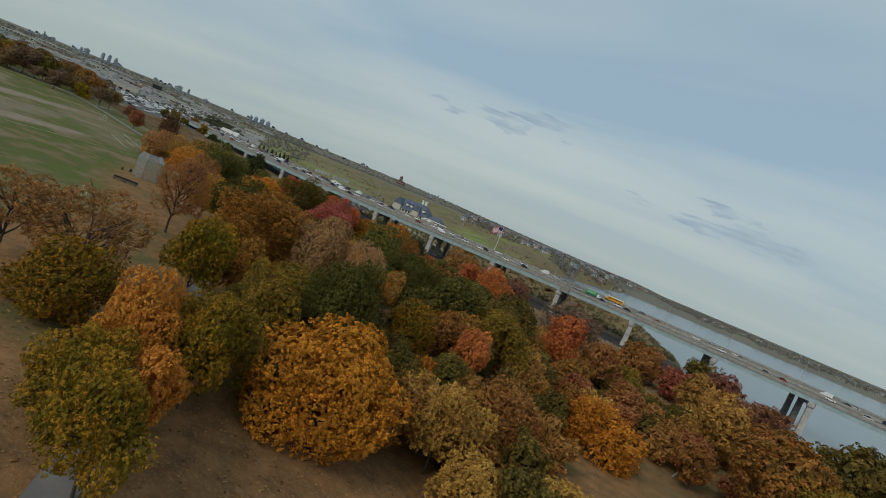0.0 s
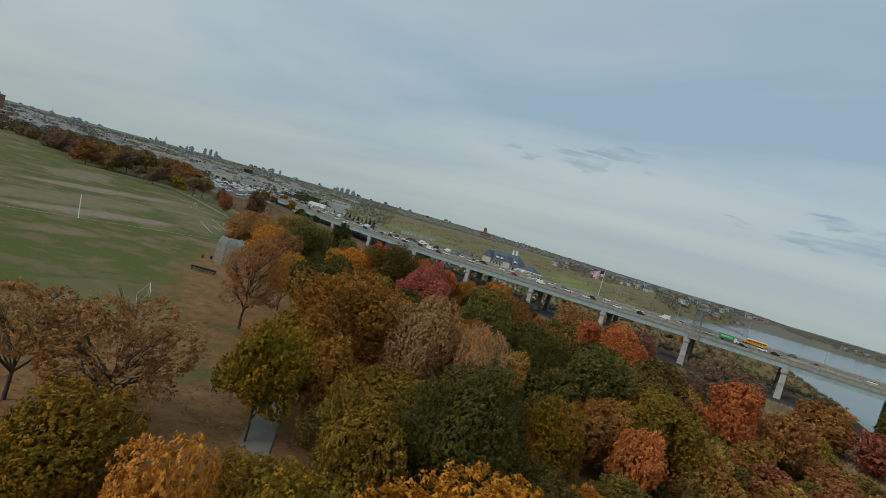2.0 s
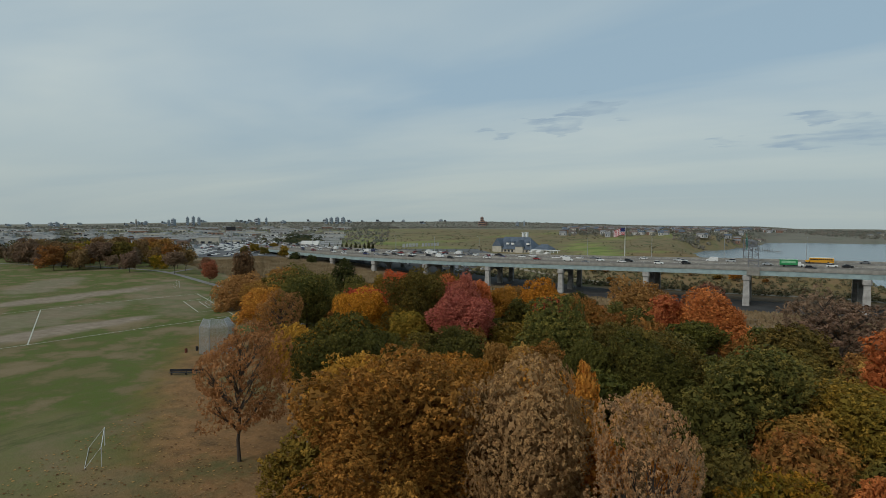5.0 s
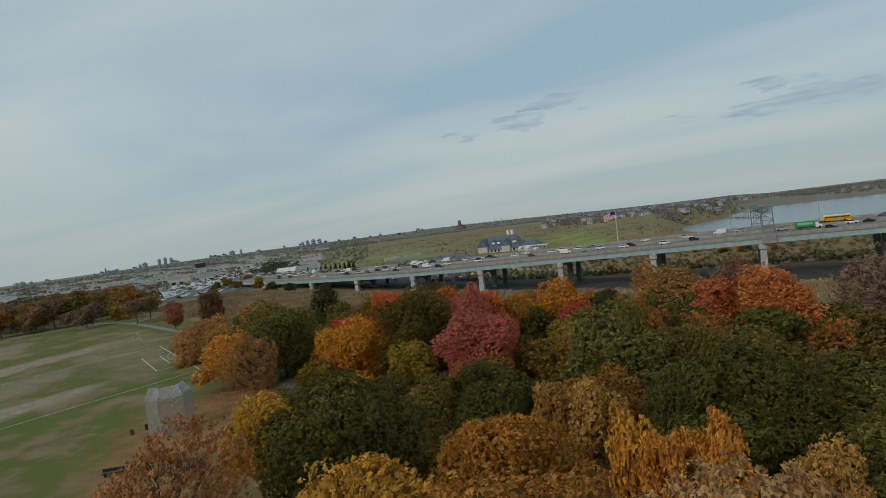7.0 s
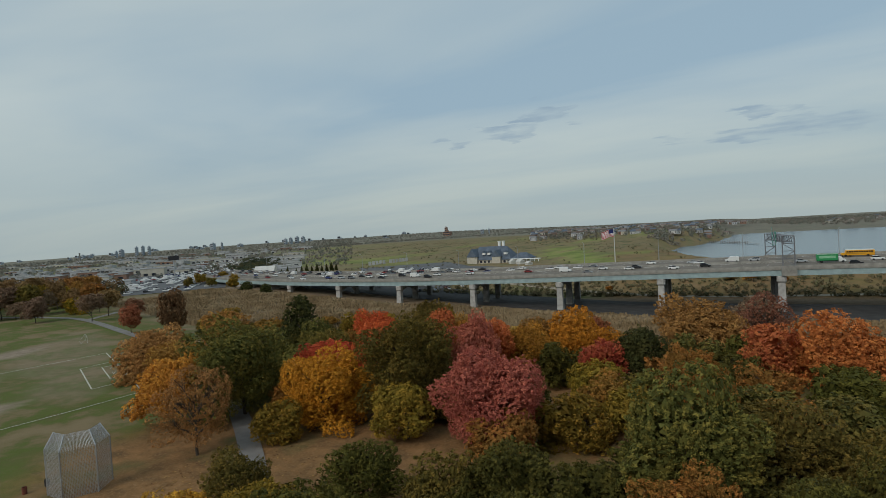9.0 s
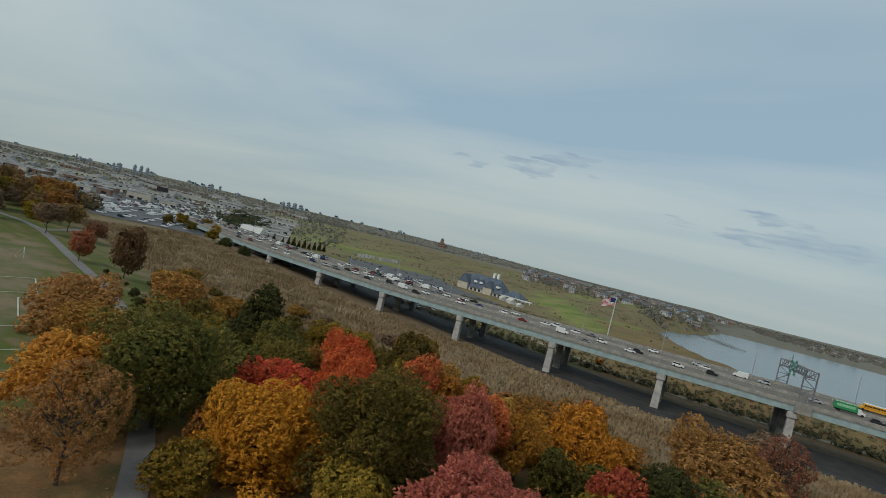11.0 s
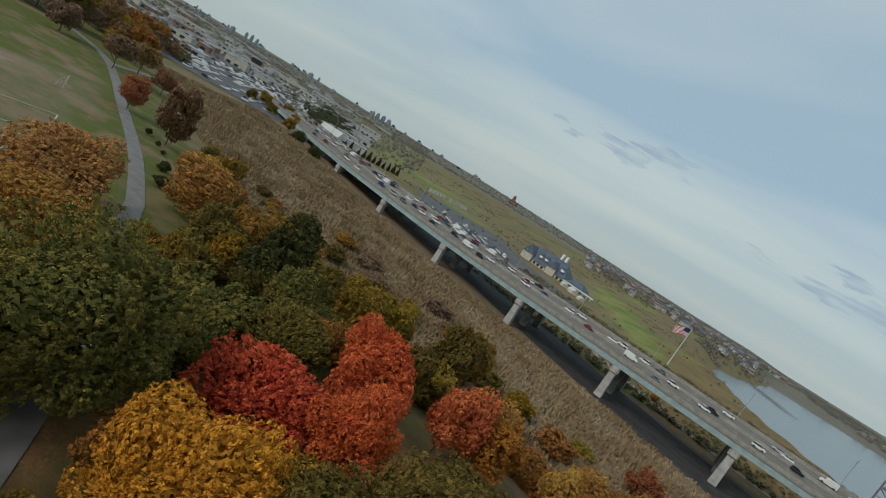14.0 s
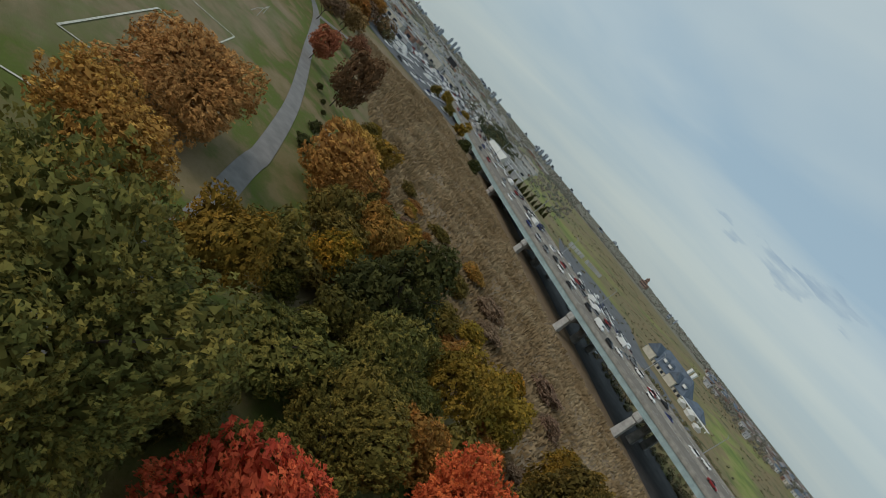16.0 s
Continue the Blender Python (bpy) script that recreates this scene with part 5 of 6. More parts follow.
def gantry(x):
    """Two lattice towers and a lattice beam across the whole roadway, with the signs."""
    root = tagged(new("sign_gantry"), "grey steel lattice gantry carrying green highway signs", "gantry")
    z0, hgt, skew = soffit(x) + ROAD_H, 13.0, -0.09
    y0, y1 = bridge_y(x) - 0.3, bridge_y(x) + DECK_W + 0.3

    def lattice(bm, a, b, zz0, zz1):
        """Crossing bars between two uprights."""
        n = 4
        for k in range(n):
            u, v = zz0 + (zz1 - zz0) * k / n, zz0 + (zz1 - zz0) * (k + 1) / n
            p, q = (a, b) if k % 2 else (b, a)
            tube(bm, (*p, u), (*q, v), 0.12, 0.12, 5)
            tube(bm, (*a, v), (*b, v), 0.12, 0.12, 5)

    for yy in (y0, y1):
        cx = x + skew * (yy - y0)
        lift = BANK * max(0, yy - y0)
        bm = bmesh.new()
        for sx in (-2.1, 2.1):
            for sy in (-0.5, 0.5):
                tube(bm, (cx + sx, yy + sy, z0 - 2.6), (cx + sx, yy + sy, z0 + hgt), 0.21, 0.19, 7)
        for sy in (-0.5, 0.5):
            lattice(bm, (cx - 2.1, yy + sy), (cx + 2.1, yy + sy), z0 + 0.8, z0 + hgt)
        tower = part("tower", bm, GANTRY_STEEL, root)
        bm = bmesh.new()
        box(bm, cx - 2.7, cx + 2.7, yy - 0.75, yy + 0.75, z0 - 3.2 + lift, z0 + 0.9 + lift)
        part("footing", bm, PARAPET, tower, "tan concrete footing block on the parapet")
    bm = bmesh.new()
    span = y1 - y0
    for sx in (-1.5, 1.5):
        for zz in (z0 + hgt - 2.6, z0 + hgt - 0.1):
            tube(bm, (x + sx, y0, zz), (x + sx + skew * span, y1, zz), 0.17, 0.17, 6)
    n = 22
    for k in range(n):
        a, b = k / n, (k + 1) / n
        s = 1 if k % 2 else -1
        for sx in (-1.5, 1.5):
            tube(bm, (x + sx + skew * span * a, y0 + span * a, z0 + hgt - 1.35 - 1.25 * s), (x + sx + skew * span * b, y0 + span * b, z0 + hgt - 1.35 + 1.25 * s), 0.09, 0.09, 5)
        for zz in (z0 + hgt - 2.6, z0 + hgt - 0.1):
            tube(bm, (x - 1.5 * s + skew * span * a, y0 + span * a, zz), (x + 1.5 * s + skew * span * b, y0 + span * b, zz), 0.08, 0.08, 5)
    part("beam", bm, GANTRY_STEEL, root)
    green = plain("sign_green", (0.015, 0.20, 0.15), 0.4, 0, 0.05)
    white = plain("sign_white", (0.6, 0.65, 0.62), 0.4, 0, 0.03)
    for ya, wid, lo, hi, rows in ((13.0, 5.2, -4.4, 1.6, 3), (19.4, 5.6, -4.9, 1.2, 3), (21.0, 2.4, 1.5, 3.4, 1)):
        cx = x + skew * ya - 2.0
        bm = bmesh.new()
        box(bm, cx - 0.1, cx, y0 + ya, y0 + ya + wid, z0 + hgt + lo, z0 + hgt + hi)
        sign = part("sign_panel", bm, green, root, "green highway sign with pale lettering too small to read")
        for r in range(rows):
            bm = bmesh.new()
            zz = z0 + hgt + lo + 0.7 + r * 1.75
            box(bm, cx - 0.118, cx - 0.104, y0 + ya + 0.5, y0 + ya + wid * (0.88 - 0.2 * (r % 2)), zz, zz + 0.55)
            part("lettering_bar", bm, white, sign)


GANTRY_STEEL = plain("weathered_steel", (0.20, 0.20, 0.21), 0.6, 0.2, 0.12)
gantry(20)

# ======== beyond the viaduct ========
SLATE = plain("slate_roof", (0.10, 0.125, 0.16), 0.7, 0, 0.15, 0.3)
CREAM = plain("cream_wall", (0.50, 0.46, 0.38), 0.8, 0, 0.08, 0.3)
TRIM = plain("white_trim", (0.78, 0.78, 0.75), 0.6, 0, 0.04)
PANE = Nodes("window_pane", 0.1, 0, 0.5)
PANE.set("Base Color", (0.03, 0.035, 0.045, 1))
PANE = PANE.mat
FLATROOF = plain("flat_roof", (0.38, 0.38, 0.37), 0.8, 0, 0.15, 0.05)
BRICKWALL = plain("brick_wall", (0.25, 0.15, 0.11), 0.9, 0, 0.12, 0.2)
GREYWALL = plain("grey_wall", (0.40, 0.40, 0.40), 0.9, 0, 0.12, 0.1)
# pale blue-grey for the far towers: haze put into the wall colour
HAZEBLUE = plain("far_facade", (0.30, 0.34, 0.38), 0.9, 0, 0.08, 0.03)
DULLWHITE = plain("weathered_siding", (0.52, 0.51, 0.49), 0.8)
CANVAS = plain("tent_canvas", (0.60, 0.58, 0.53), 0.7, 0, 0.06, 0.4)


def hip_roof(bm, x0, x1, y0, y1, z, h, ridge=None, over=0.8):
    """A hipped roof; with ridge 'x' or 'y' it ends in gables along that axis."""
    x0, x1, y0, y1 = x0 - over, x1 + over, y0 - over, y1 + over
    v = [bm.verts.new(p) for p in ((x0, y0, z), (x1, y0, z), (x1, y1, z), (x0, y1, z))]
    if (x1 - x0 > y1 - y0 or ridge == "x") and ridge != "y":
        m, k = (y0 + y1) / 2, 0 if ridge else (y1 - y0) / 2 * 0.8
        a, b = bm.verts.new((x0 + k, m, z + h)), bm.verts.new((x1 - k, m, z + h))
        fs = ((0, 1, b, a), (1, 2, b), (2, 3, a, b), (3, 0, a))
    else:
        m, k = (x0 + x1) / 2, 0 if ridge else (x1 - x0) / 2 * 0.8
        a, b = bm.verts.new((m, y0 + k, z + h)), bm.verts.new((m, y1 - k, z + h))
        fs = ((0, 1, a), (1, 2, b, a), (2, 3, b), (3, 0, a, b))
    for f in fs:
        bm.faces.new([v[i] if isinstance(i, int) else i for i in f])
    bm.faces.new(v[::-1])


def clubhouse(x, y, turn):
    root = tagged(new("clubhouse"), "large golf clubhouse with steep blue-grey hipped roofs and white trim", "clubhouse")
    root.matrix_world = pose(x, y, ground_z(x, y) - 0.2, 0, 0, turn)
    bm = bmesh.new()
    box(bm, -24, 24, -11, 11, 0, 3.6)
    body = part("wall", bm, CREAM, root, "cream stone wall")
    bm = bmesh.new()
    box(bm, 24, 42, -8, 6, 0, 4.2)
    part("wall", bm, CREAM, root)
    bm = bmesh.new()
    hip_roof(bm, -24, 24, -11, 11, 3.6, 12.6)
    roof = part("roof", bm, SLATE, root, "steep blue-grey slate roof")
    for gx, w, h in ((-17, 11, 8.0), (10, 9, 6.5)):
        bm = bmesh.new()
        hip_roof(bm, gx - w / 2, gx + w / 2, -13.5, 2, 6.6, h, "y", 0.4)
        part("cross_roof", bm, SLATE, root)
        bm = bmesh.new()
        v = [bm.verts.new(p) for p in ((gx - w / 2, -13.4, 0), (gx + w / 2, -13.4, 0), (gx + w / 2, -13.4, 6.6), (gx, -13.4, 6.3 + h), (gx - w / 2, -13.4, 6.6), (gx - w / 2, -11, 0), (gx + w / 2, -11, 0), (gx + w / 2, -11, 6.6), (gx, -11, 6.3 + h), (gx - w / 2, -11, 6.6))]
        for f in ((0, 1, 2, 3, 4), (9, 8, 7, 6, 5), (0, 5, 6, 1), (1, 6, 7, 2), (4, 9, 5, 0)):
            bm.faces.new([v[i] for i in f])
        part("gable", bm, CREAM, root, "cream gable front")
    for gx in (-6, 0, 18):
        bm = bmesh.new()
        box(bm, gx - 1.6, gx + 1.6, -9.5, -4, 8.4, 10.4)
        part("dormer", bm, TRIM, roof, "white dormer")
        bm = bmesh.new()
        hip_roof(bm, gx - 1.6, gx + 1.6, -9.5, -2, 10.4, 2.0, "y", 0.3)
        part("dormer_roof", bm, SLATE, roof)
    for gx in (6.5, 11):
        bm = bmesh.new()
        box(bm, gx - 1.0, gx + 1.0, 0, 2.4, 13, 20.5)
        box(bm, gx - 1.25, gx + 1.25, -0.25, 2.65, 20.5, 21.1)
        part("chimney", bm, TRIM, roof, "white chimney")
    bm = bmesh.new()
    hip_roof(bm, 24, 42, -8, 6, 4.2, 5.2)
    part("roof", bm, SLATE, root)
    for i in range(11):
        bm = bmesh.new()
        gx = -22 + i * 4.3
        box(bm, gx, gx + 2.4, -11.08, -10.98, 0.8, 3.0)
        part("window", bm, PANE, body)
    for i in range(8):
        bm = bmesh.new()
        tube(bm, (25 + i * 4, -11.5, 0), (25 + i * 4, -11.5, 3.6), 0.25, 0.25, 8)
        part("porch_post", bm, TRIM, root)
    bm = bmesh.new()
    box(bm, 24, 54, -12, -8, 3.6, 4.2)
    part("porch_roof", bm, TRIM, root)


clubhouse(-204, 700, -8)


def tent(x, y, l, w, h, turn, label="long white peaked canvas marquee"):
    root = tagged(new("marquee"), label, "tent", "white tents")
    root.matrix_world = pose(x, y, ground_z(x, y), 0, 0, turn)
    bm = bmesh.new()
    box(bm, -l / 2, l / 2, -w / 2, w / 2, 0, h * 0.6)
    part("side", bm, CANVAS, root)
    bm = bmesh.new()
    hip_roof(bm, -l / 2, l / 2, -w / 2, w / 2, h * 0.6 + 0.01, h * 0.55, "x", 0.4)
    part("canopy", bm, CANVAS, root)


for k, (tl, tc) in enumerate(((5, 3.2), (7, 3.8), (4, 2.8))):
    tent(-172 + k * 11, 664 - k * 10, tl, 5, tc, -45 + k * 4, "small white peaked canvas tent by the car park")
tent(-372, 566, 17, 14, 9, 30, "large white peaked canvas tent beside the road")


def flagpole(x, y, h):
    root = tagged(new("flagpole"), "very tall white flagpole flying a large striped national flag", "flagpole")
    z = ground_z(x, y)
    root.location = (x, y, z)
    bm = bmesh.new()
    tube(bm, (0, 0, -0.3), (0, 0, h), 0.42, 0.2, 10)
    part("pole", bm, WHITE_TUBE, root)
    bm = bmesh.new()
    bmesh.ops.create_icosphere(bm, subdivisions=2, radius=0.4, matrix=Matrix.Translation((0, 0, h + 0.2)))
    part("finial", bm, STEEL, root)
    L, H, n = 9.4, 5.6, 26

    def at(u, v):
        return (-u * L * 0.96, -1.4 * u + 0.7 * math.sin(u * 9) * u, h - 0.5 - v * H - 2.6 * u * u + 0.5 * math.sin(u * 7) * u)

    red, white, blue = plain("flag_red", (0.42, 0.03, 0.04), 0.8), plain("flag_white", (0.72, 0.72, 0.72), 0.8), plain("flag_blue", (0.02, 0.03, 0.12), 0.8)
    cloth = None
    for s in range(13):
        bm = bmesh.new()
        start = 0.4 if s < 7 else 0.0
        cols = [start + (1 - start) * i / n for i in range(n + 1)]
        rows = [[bm.verts.new(at(u, (s + k) / 13)) for u in cols] for k in (0, 1)]
        for i in range(n):
            bm.faces.new((rows[0][i], rows[0][i + 1], rows[1][i + 1], rows[1][i]))
        part("stripe", bm, red if s % 2 == 0 else white, root, "red stripe" if s % 2 == 0 else "white stripe")
    bm = bmesh.new()
    grid = [[bm.verts.new(at(0.4 * i / 12, 7 / 13 * j / 6)) for i in range(13)] for j in range(7)]
    for j in range(6):
        for i in range(12):
            bm.faces.new((grid[j][i], grid[j][i + 1], grid[j + 1][i + 1], grid[j + 1][i]))
    part("canton", bm, blue, root, "dark blue corner field")


flagpole(-75.5, 622, 27)


def letters():
    """The sign on the slope: letter-sized pale bars."""
    root = tagged(new("hillside_sign"), "row of pale letter-sized blocks on the grassy slope", "sign")
    a, b = Vector((-348, 696, 0)), Vector((-342, 764, 0))
    for i in range(11):
        k = (i + (1 if i > 4 else 0)) / 11.0
        q = a.lerp(b, k)
        bm = bmesh.new()
        box(bm, -1.5, 1.5, -0.3, 0.3, 0, 4.2, pose(q.x, q.y, ground_z(q.x, q.y) + 0.1, 0, 0, 42))
        part("letter_bar", bm, GREYWALL, root)


letters()

# car parks
LOT = plain("car_park_asphalt", (0.12, 0.12, 0.122), 0.9, 0, 0.15, 0.1)
lay("car_park", [(-150, 560), (-200, 590), (-250, 630), (-300, 690)], 95, LOT, 0.25, "busy asphalt car park by the clubhouse", "car park", 24)
lay("market_car_park", [(-352, 455), (-430, 510), (-520, 590), (-640, 700), (-800, 850)], 150, LOT, 0.3, "wide asphalt car park with rows of vehicles", "car park", 30)
lay("approach_road", [(-400, 540), (-470, 612), (-540, 680), (-612, 745), (-773, 890), (-980, 1080)], 16, ROADWAY, 0.5, "grey highway curving away among trees", "road", 6)


def parked(cx, cy, dx, dy, rows, cols, gap_r, gap_c, turn, seed, full=0.72, bright=0.5):
    """Rows of parked cars from a corner; dx, dy is the direction of a row."""
    g = random.Random(seed)
    d = Vector((dx, dy, 0)).normalized()
    s = Vector((-d.y, d.x, 0))
    for r in range(rows):
        for c in range(cols):
            if g.random() > full:
                continue
            q = Vector((cx, cy, 0)) + d * (c * gap_c) + s * (r * gap_r + g.uniform(-0.4, 0.4))
            if q.y < bridge_y(max(-400, min(250, q.x))) + DECK_W + 6 and q.x > -345:
                continue
            paint = WHITE if g.random() < bright else g.choice(PAINTS)
            kind = g.choice(("sedan", "suv", "suv", "van") if g.random() < 0.35 else ("sedan", "suv"))
            vehicle(kind, q.x, q.y, ground_z(q.x, q.y) + 0.33, turn + g.choice((0, 180)), paint, "%s parked car in an open car park" % colour_word(paint), "parked cars", False)


parked(-145, 540, -0.72, 0.69, 8, 28, 9.5, 4.6, 130, 1, 0.74, 0.35)


def parked_far(lots):
    """The many small vehicles of the far car parks, joined."""
    paints = [WHITE, SILVER, GREY, BLACK, BLUE, REDCAR, GLASS]
    verts, faces, slots = [], [], []
    for cx, cy, dx, dy, rows, cols, gap_r, gap_c, turn, seed, full, bright in lots:
        g = random.Random(seed)
        d = Vector((dx, dy, 0)).normalized()
        q = Vector((-d.y, d.x, 0))
        for r in range(rows):
            for c in range(cols):
                if g.random() > full:
                    continue
                p = Vector((cx, cy, 0)) + d * (c * gap_c + g.uniform(-0.8, 0.8)) + q * (r * gap_r + g.uniform(-0.5, 0.5))
                kit = KITS[g.choice(("sedan", "suv", "suv", "van") if g.random() < 0.6 else ("sedan", "suv"))]
                hue = 0 if kit is KITS["van"] or g.random() < bright else g.randrange(6)
                m = pose(p.x, p.y, ground_z(p.x, p.y) + 0.33, 0, 0, turn + g.choice((0, 180)))
                for name, slot in (("body", hue), ("glass", 6), ("roof", hue)):
                    at = len(verts)
                    verts += [m @ v.co for v in kit[name].vertices]
                    for f in kit[name].polygons:
                        faces.append([at + i for i in f.vertices])
                        slots.append(slot)
    me = mesh_from("parked_vehicles", verts, faces)
    for m in paints:
        me.materials.append(m)
    me.polygons.foreach_set("material_index", slots)
    tagged(new("parked_vehicles", me), "rows of mostly white parked cars and vans in far car parks", "cars", kind="stuff")


parked_far(((-342, 476, -0.68, 0.73, 9, 27, 13, 7.5, 40, 2, 0.66, 0.7), (-455, 610, -0.68, 0.73, 10, 34, 10, 7.5, 40, 3, 0.7, 0.45), (-640, 780, -0.68, 0.73, 8, 30, 12, 9, 40, 4, 0.6, 0.5)))


# low buildings to the north-west
def shed(x, y, l, w, h, turn, wall, label="long low flat-roofed commercial building"):
    root = tagged(new("warehouse"), label, "building", "commercial buildings")
    root.matrix_world = pose(x, y, ground_z(x, y) - 0.3, 0, 0, turn)
    bm = bmesh.new()
    box(bm, -l / 2, l / 2, -w / 2, w / 2, 0, h)
    part("wall", bm, wall, root)
    bm = bmesh.new()
    box(bm, -l / 2 - 0.4, l / 2 + 0.4, -w / 2 - 0.4, w / 2 + 0.4, h, h + 0.8)
    box(bm, -l / 4, -l / 4 + 5, -2, 3, h + 0.8, h + 2.6)
    part("roof", bm, FLATROOF, root)
    for i in range(int(l / 9)):
        bm = bmesh.new()
        a = -l / 2 + 3 + i * 9
        box(bm, a, a + 5, -w / 2 - 0.06, -w / 2 + 0.02, 0.8, min(h - 1, 3.6))
        part("window", bm, PANE, root)



def outskirts():
    g = random.Random(21)
    for i in range(260):
        a, r = radians(g.uniform(40, 76)), 560 + 1700 * g.random() ** 1.3
        x, y = -math.sin(a) * r, 160 + math.cos(a) * r
        if y < 470 and x > -560 or (r < 760 and 45 < math.degrees(a) < 55):
            continue
        k = min(1.0, r / 1400)
        shed(x, y, g.uniform(10, 20 + 28 * k), g.uniform(8, 12 + 10 * k), g.uniform(3.5, 6.5), g.choice((40, 40, -50, 34)) + g.uniform(-6, 6), g.choice((CREAM, GREYWALL, GREYWALL, BRICKWALL, DULLWHITE)))
    for x, y, l, w, h in ((-632, 640, 26, 16, 9), (-600, 655, 18, 12, 6), (-757, 690, 40, 16, 5), (-840, 800, 46, 18, 6), (-960, 985, 60, 24, 7), (-1033, 800, 56, 20, 6)):
        shed(x, y, l, w, h, 42, CREAM)


outskirts()


def tower_block(x, y, w, d, h, mat=None, label="tall pale apartment tower on the skyline"):
    root = tagged(new("tower_block"), label, "building", "skyline towers")
    root.location = (x, y, ground_z(x, y) - 0.5)
    bm = bmesh.new()
    box(bm, -w / 2, w / 2, -d / 2, d / 2, 0, h)
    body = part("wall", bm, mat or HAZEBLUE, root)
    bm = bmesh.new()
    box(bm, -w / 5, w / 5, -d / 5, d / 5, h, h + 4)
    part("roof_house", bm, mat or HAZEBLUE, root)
    for k in range(max(2, int(h / 9))):
        bm = bmesh.new()
        z = 4 + k * 9
        box(bm, -w / 2 + 1, w / 2 - 1, -d / 2 - 0.15, -d / 2 + 0.05, z, min(z + 3.5, h - 1))
        part("window_band", bm, PANE, body)


def skyline():
    """Towers by bearing west of north, distance, width, depth and height."""
    g = random.Random(8)
    for a, r, w, d, h in ((55.7, 2600, 10, 10, 38), (55.2, 2620, 10, 10, 40), (54.7, 2600, 10, 10, 37), (56.9, 2640, 20, 14, 30), (57.3, 2600, 9, 9, 26), (49.3, 2600, 22, 14, 30), (48.5, 2640, 8, 8, 30), (42.6, 2700, 16, 12, 26), (42.1, 2700, 14, 12, 30), (41.5, 2720, 20, 12, 32), (40.9, 2700, 18, 12, 31), (26.2, 2350, 42, 20, 20), (26.3, 2350, 12, 12, 38), (22.6, 2300, 14, 10, 18), (21.9, 2300, 5, 5, 24)):
        t = radians(a)
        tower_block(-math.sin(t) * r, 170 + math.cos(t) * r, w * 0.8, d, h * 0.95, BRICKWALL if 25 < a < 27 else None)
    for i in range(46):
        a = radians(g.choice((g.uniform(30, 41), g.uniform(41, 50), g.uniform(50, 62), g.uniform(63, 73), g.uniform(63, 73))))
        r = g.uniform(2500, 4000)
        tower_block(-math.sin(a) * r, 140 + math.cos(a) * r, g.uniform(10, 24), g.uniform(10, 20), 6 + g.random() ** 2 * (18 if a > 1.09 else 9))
    tower_block(-1330, 600, 30, 20, 30, BRICKWALL, "broad brick apartment block beyond the park")


def smokestack(x, y, h):
    root = tagged(new("smokestack"), "tall slender grey smokestack on the skyline", "chimney")
    root.location = (x, y, ground_z(x, y) - 0.5)
    bm = bmesh.new()
    tube(bm, (0, 0, 0), (0, 0, h), 3.4, 2.2, 12)
    part("shaft", bm, DARK_CONCRETE, root)
    bm = bmesh.new()
    tube(bm, (0, 0, h - 0.6), (0, 0, h + 0.8), 2.5, 2.6, 12)
    part("cap", bm, DARK_CONCRETE, root)


smokestack(-2078, 1370, 32)


def billboard(x, y, h, turn):
    """A dark advertising board on one tall pole."""
    root = tagged(new("billboard"), "dark billboard on a tall single steel pole", "billboard")
    root.matrix_world = pose(x, y, ground_z(x, y), 0, 0, turn)
    bm = bmesh.new()
    tube(bm, (0, 0, -0.3), (0, 0, h - 3.5), 0.55, 0.5, 10)
    part("pole", bm, STEEL, root)
    bm = bmesh.new()
    box(bm, -4.6, 4.6, -0.7, 0.7, h - 4.0, h)
    bmesh.ops.bevel(bm, geom=bm.edges[:], offset=0.08, segments=1, affect="EDGES")
    part("board", bm, DARK_METAL, root, "plain dark board")
    bm = bmesh.new()
    box(bm, -4.8, 4.8, -1.3, -0.75, h - 4.5, h - 4.3)
    part("catwalk", bm, STEEL, root)


billboard(-455, 536, 24, 35)


skyline()


# houses across the bay and on the ridge
def house_kit(seed):
    g = random.Random(seed)
    l, w, h = g.uniform(8, 13), g.uniform(7, 9), g.uniform(5, 7)
    a, b = bmesh.new(), bmesh.new()
    box(a, -l / 2, l / 2, -w / 2, w / 2, -1, h)
    hip_roof(b, -l / 2, l / 2, -w / 2, w / 2, h + 0.01, 3.2, "x", 0.5)
    panes = []
    for i in range(2):
        q = -l / 2 + 1.4 + i * (l - 4.3)
        for z0, z1 in ((1.2, 2.8), (3.8, 5.0)):
            c = bmesh.new()
            box(c, q, q + 1.5, -w / 2 - 0.06, -w / 2 + 0.02, z0, z1)
            panes.append(as_mesh("window", c, PANE))
    return [as_mesh("wall", a, TRIM), as_mesh("roof", b, SLATE)] + panes


HOUSES = [house_kit(s) for s in range(5)]
ROOFS = [SLATE, plain("brown_roof", (0.12, 0.09, 0.075), 0.9), plain("dull_roof", (0.20, 0.155, 0.135), 0.9), plain("grey_roof", (0.22, 0.22, 0.22), 0.9)]


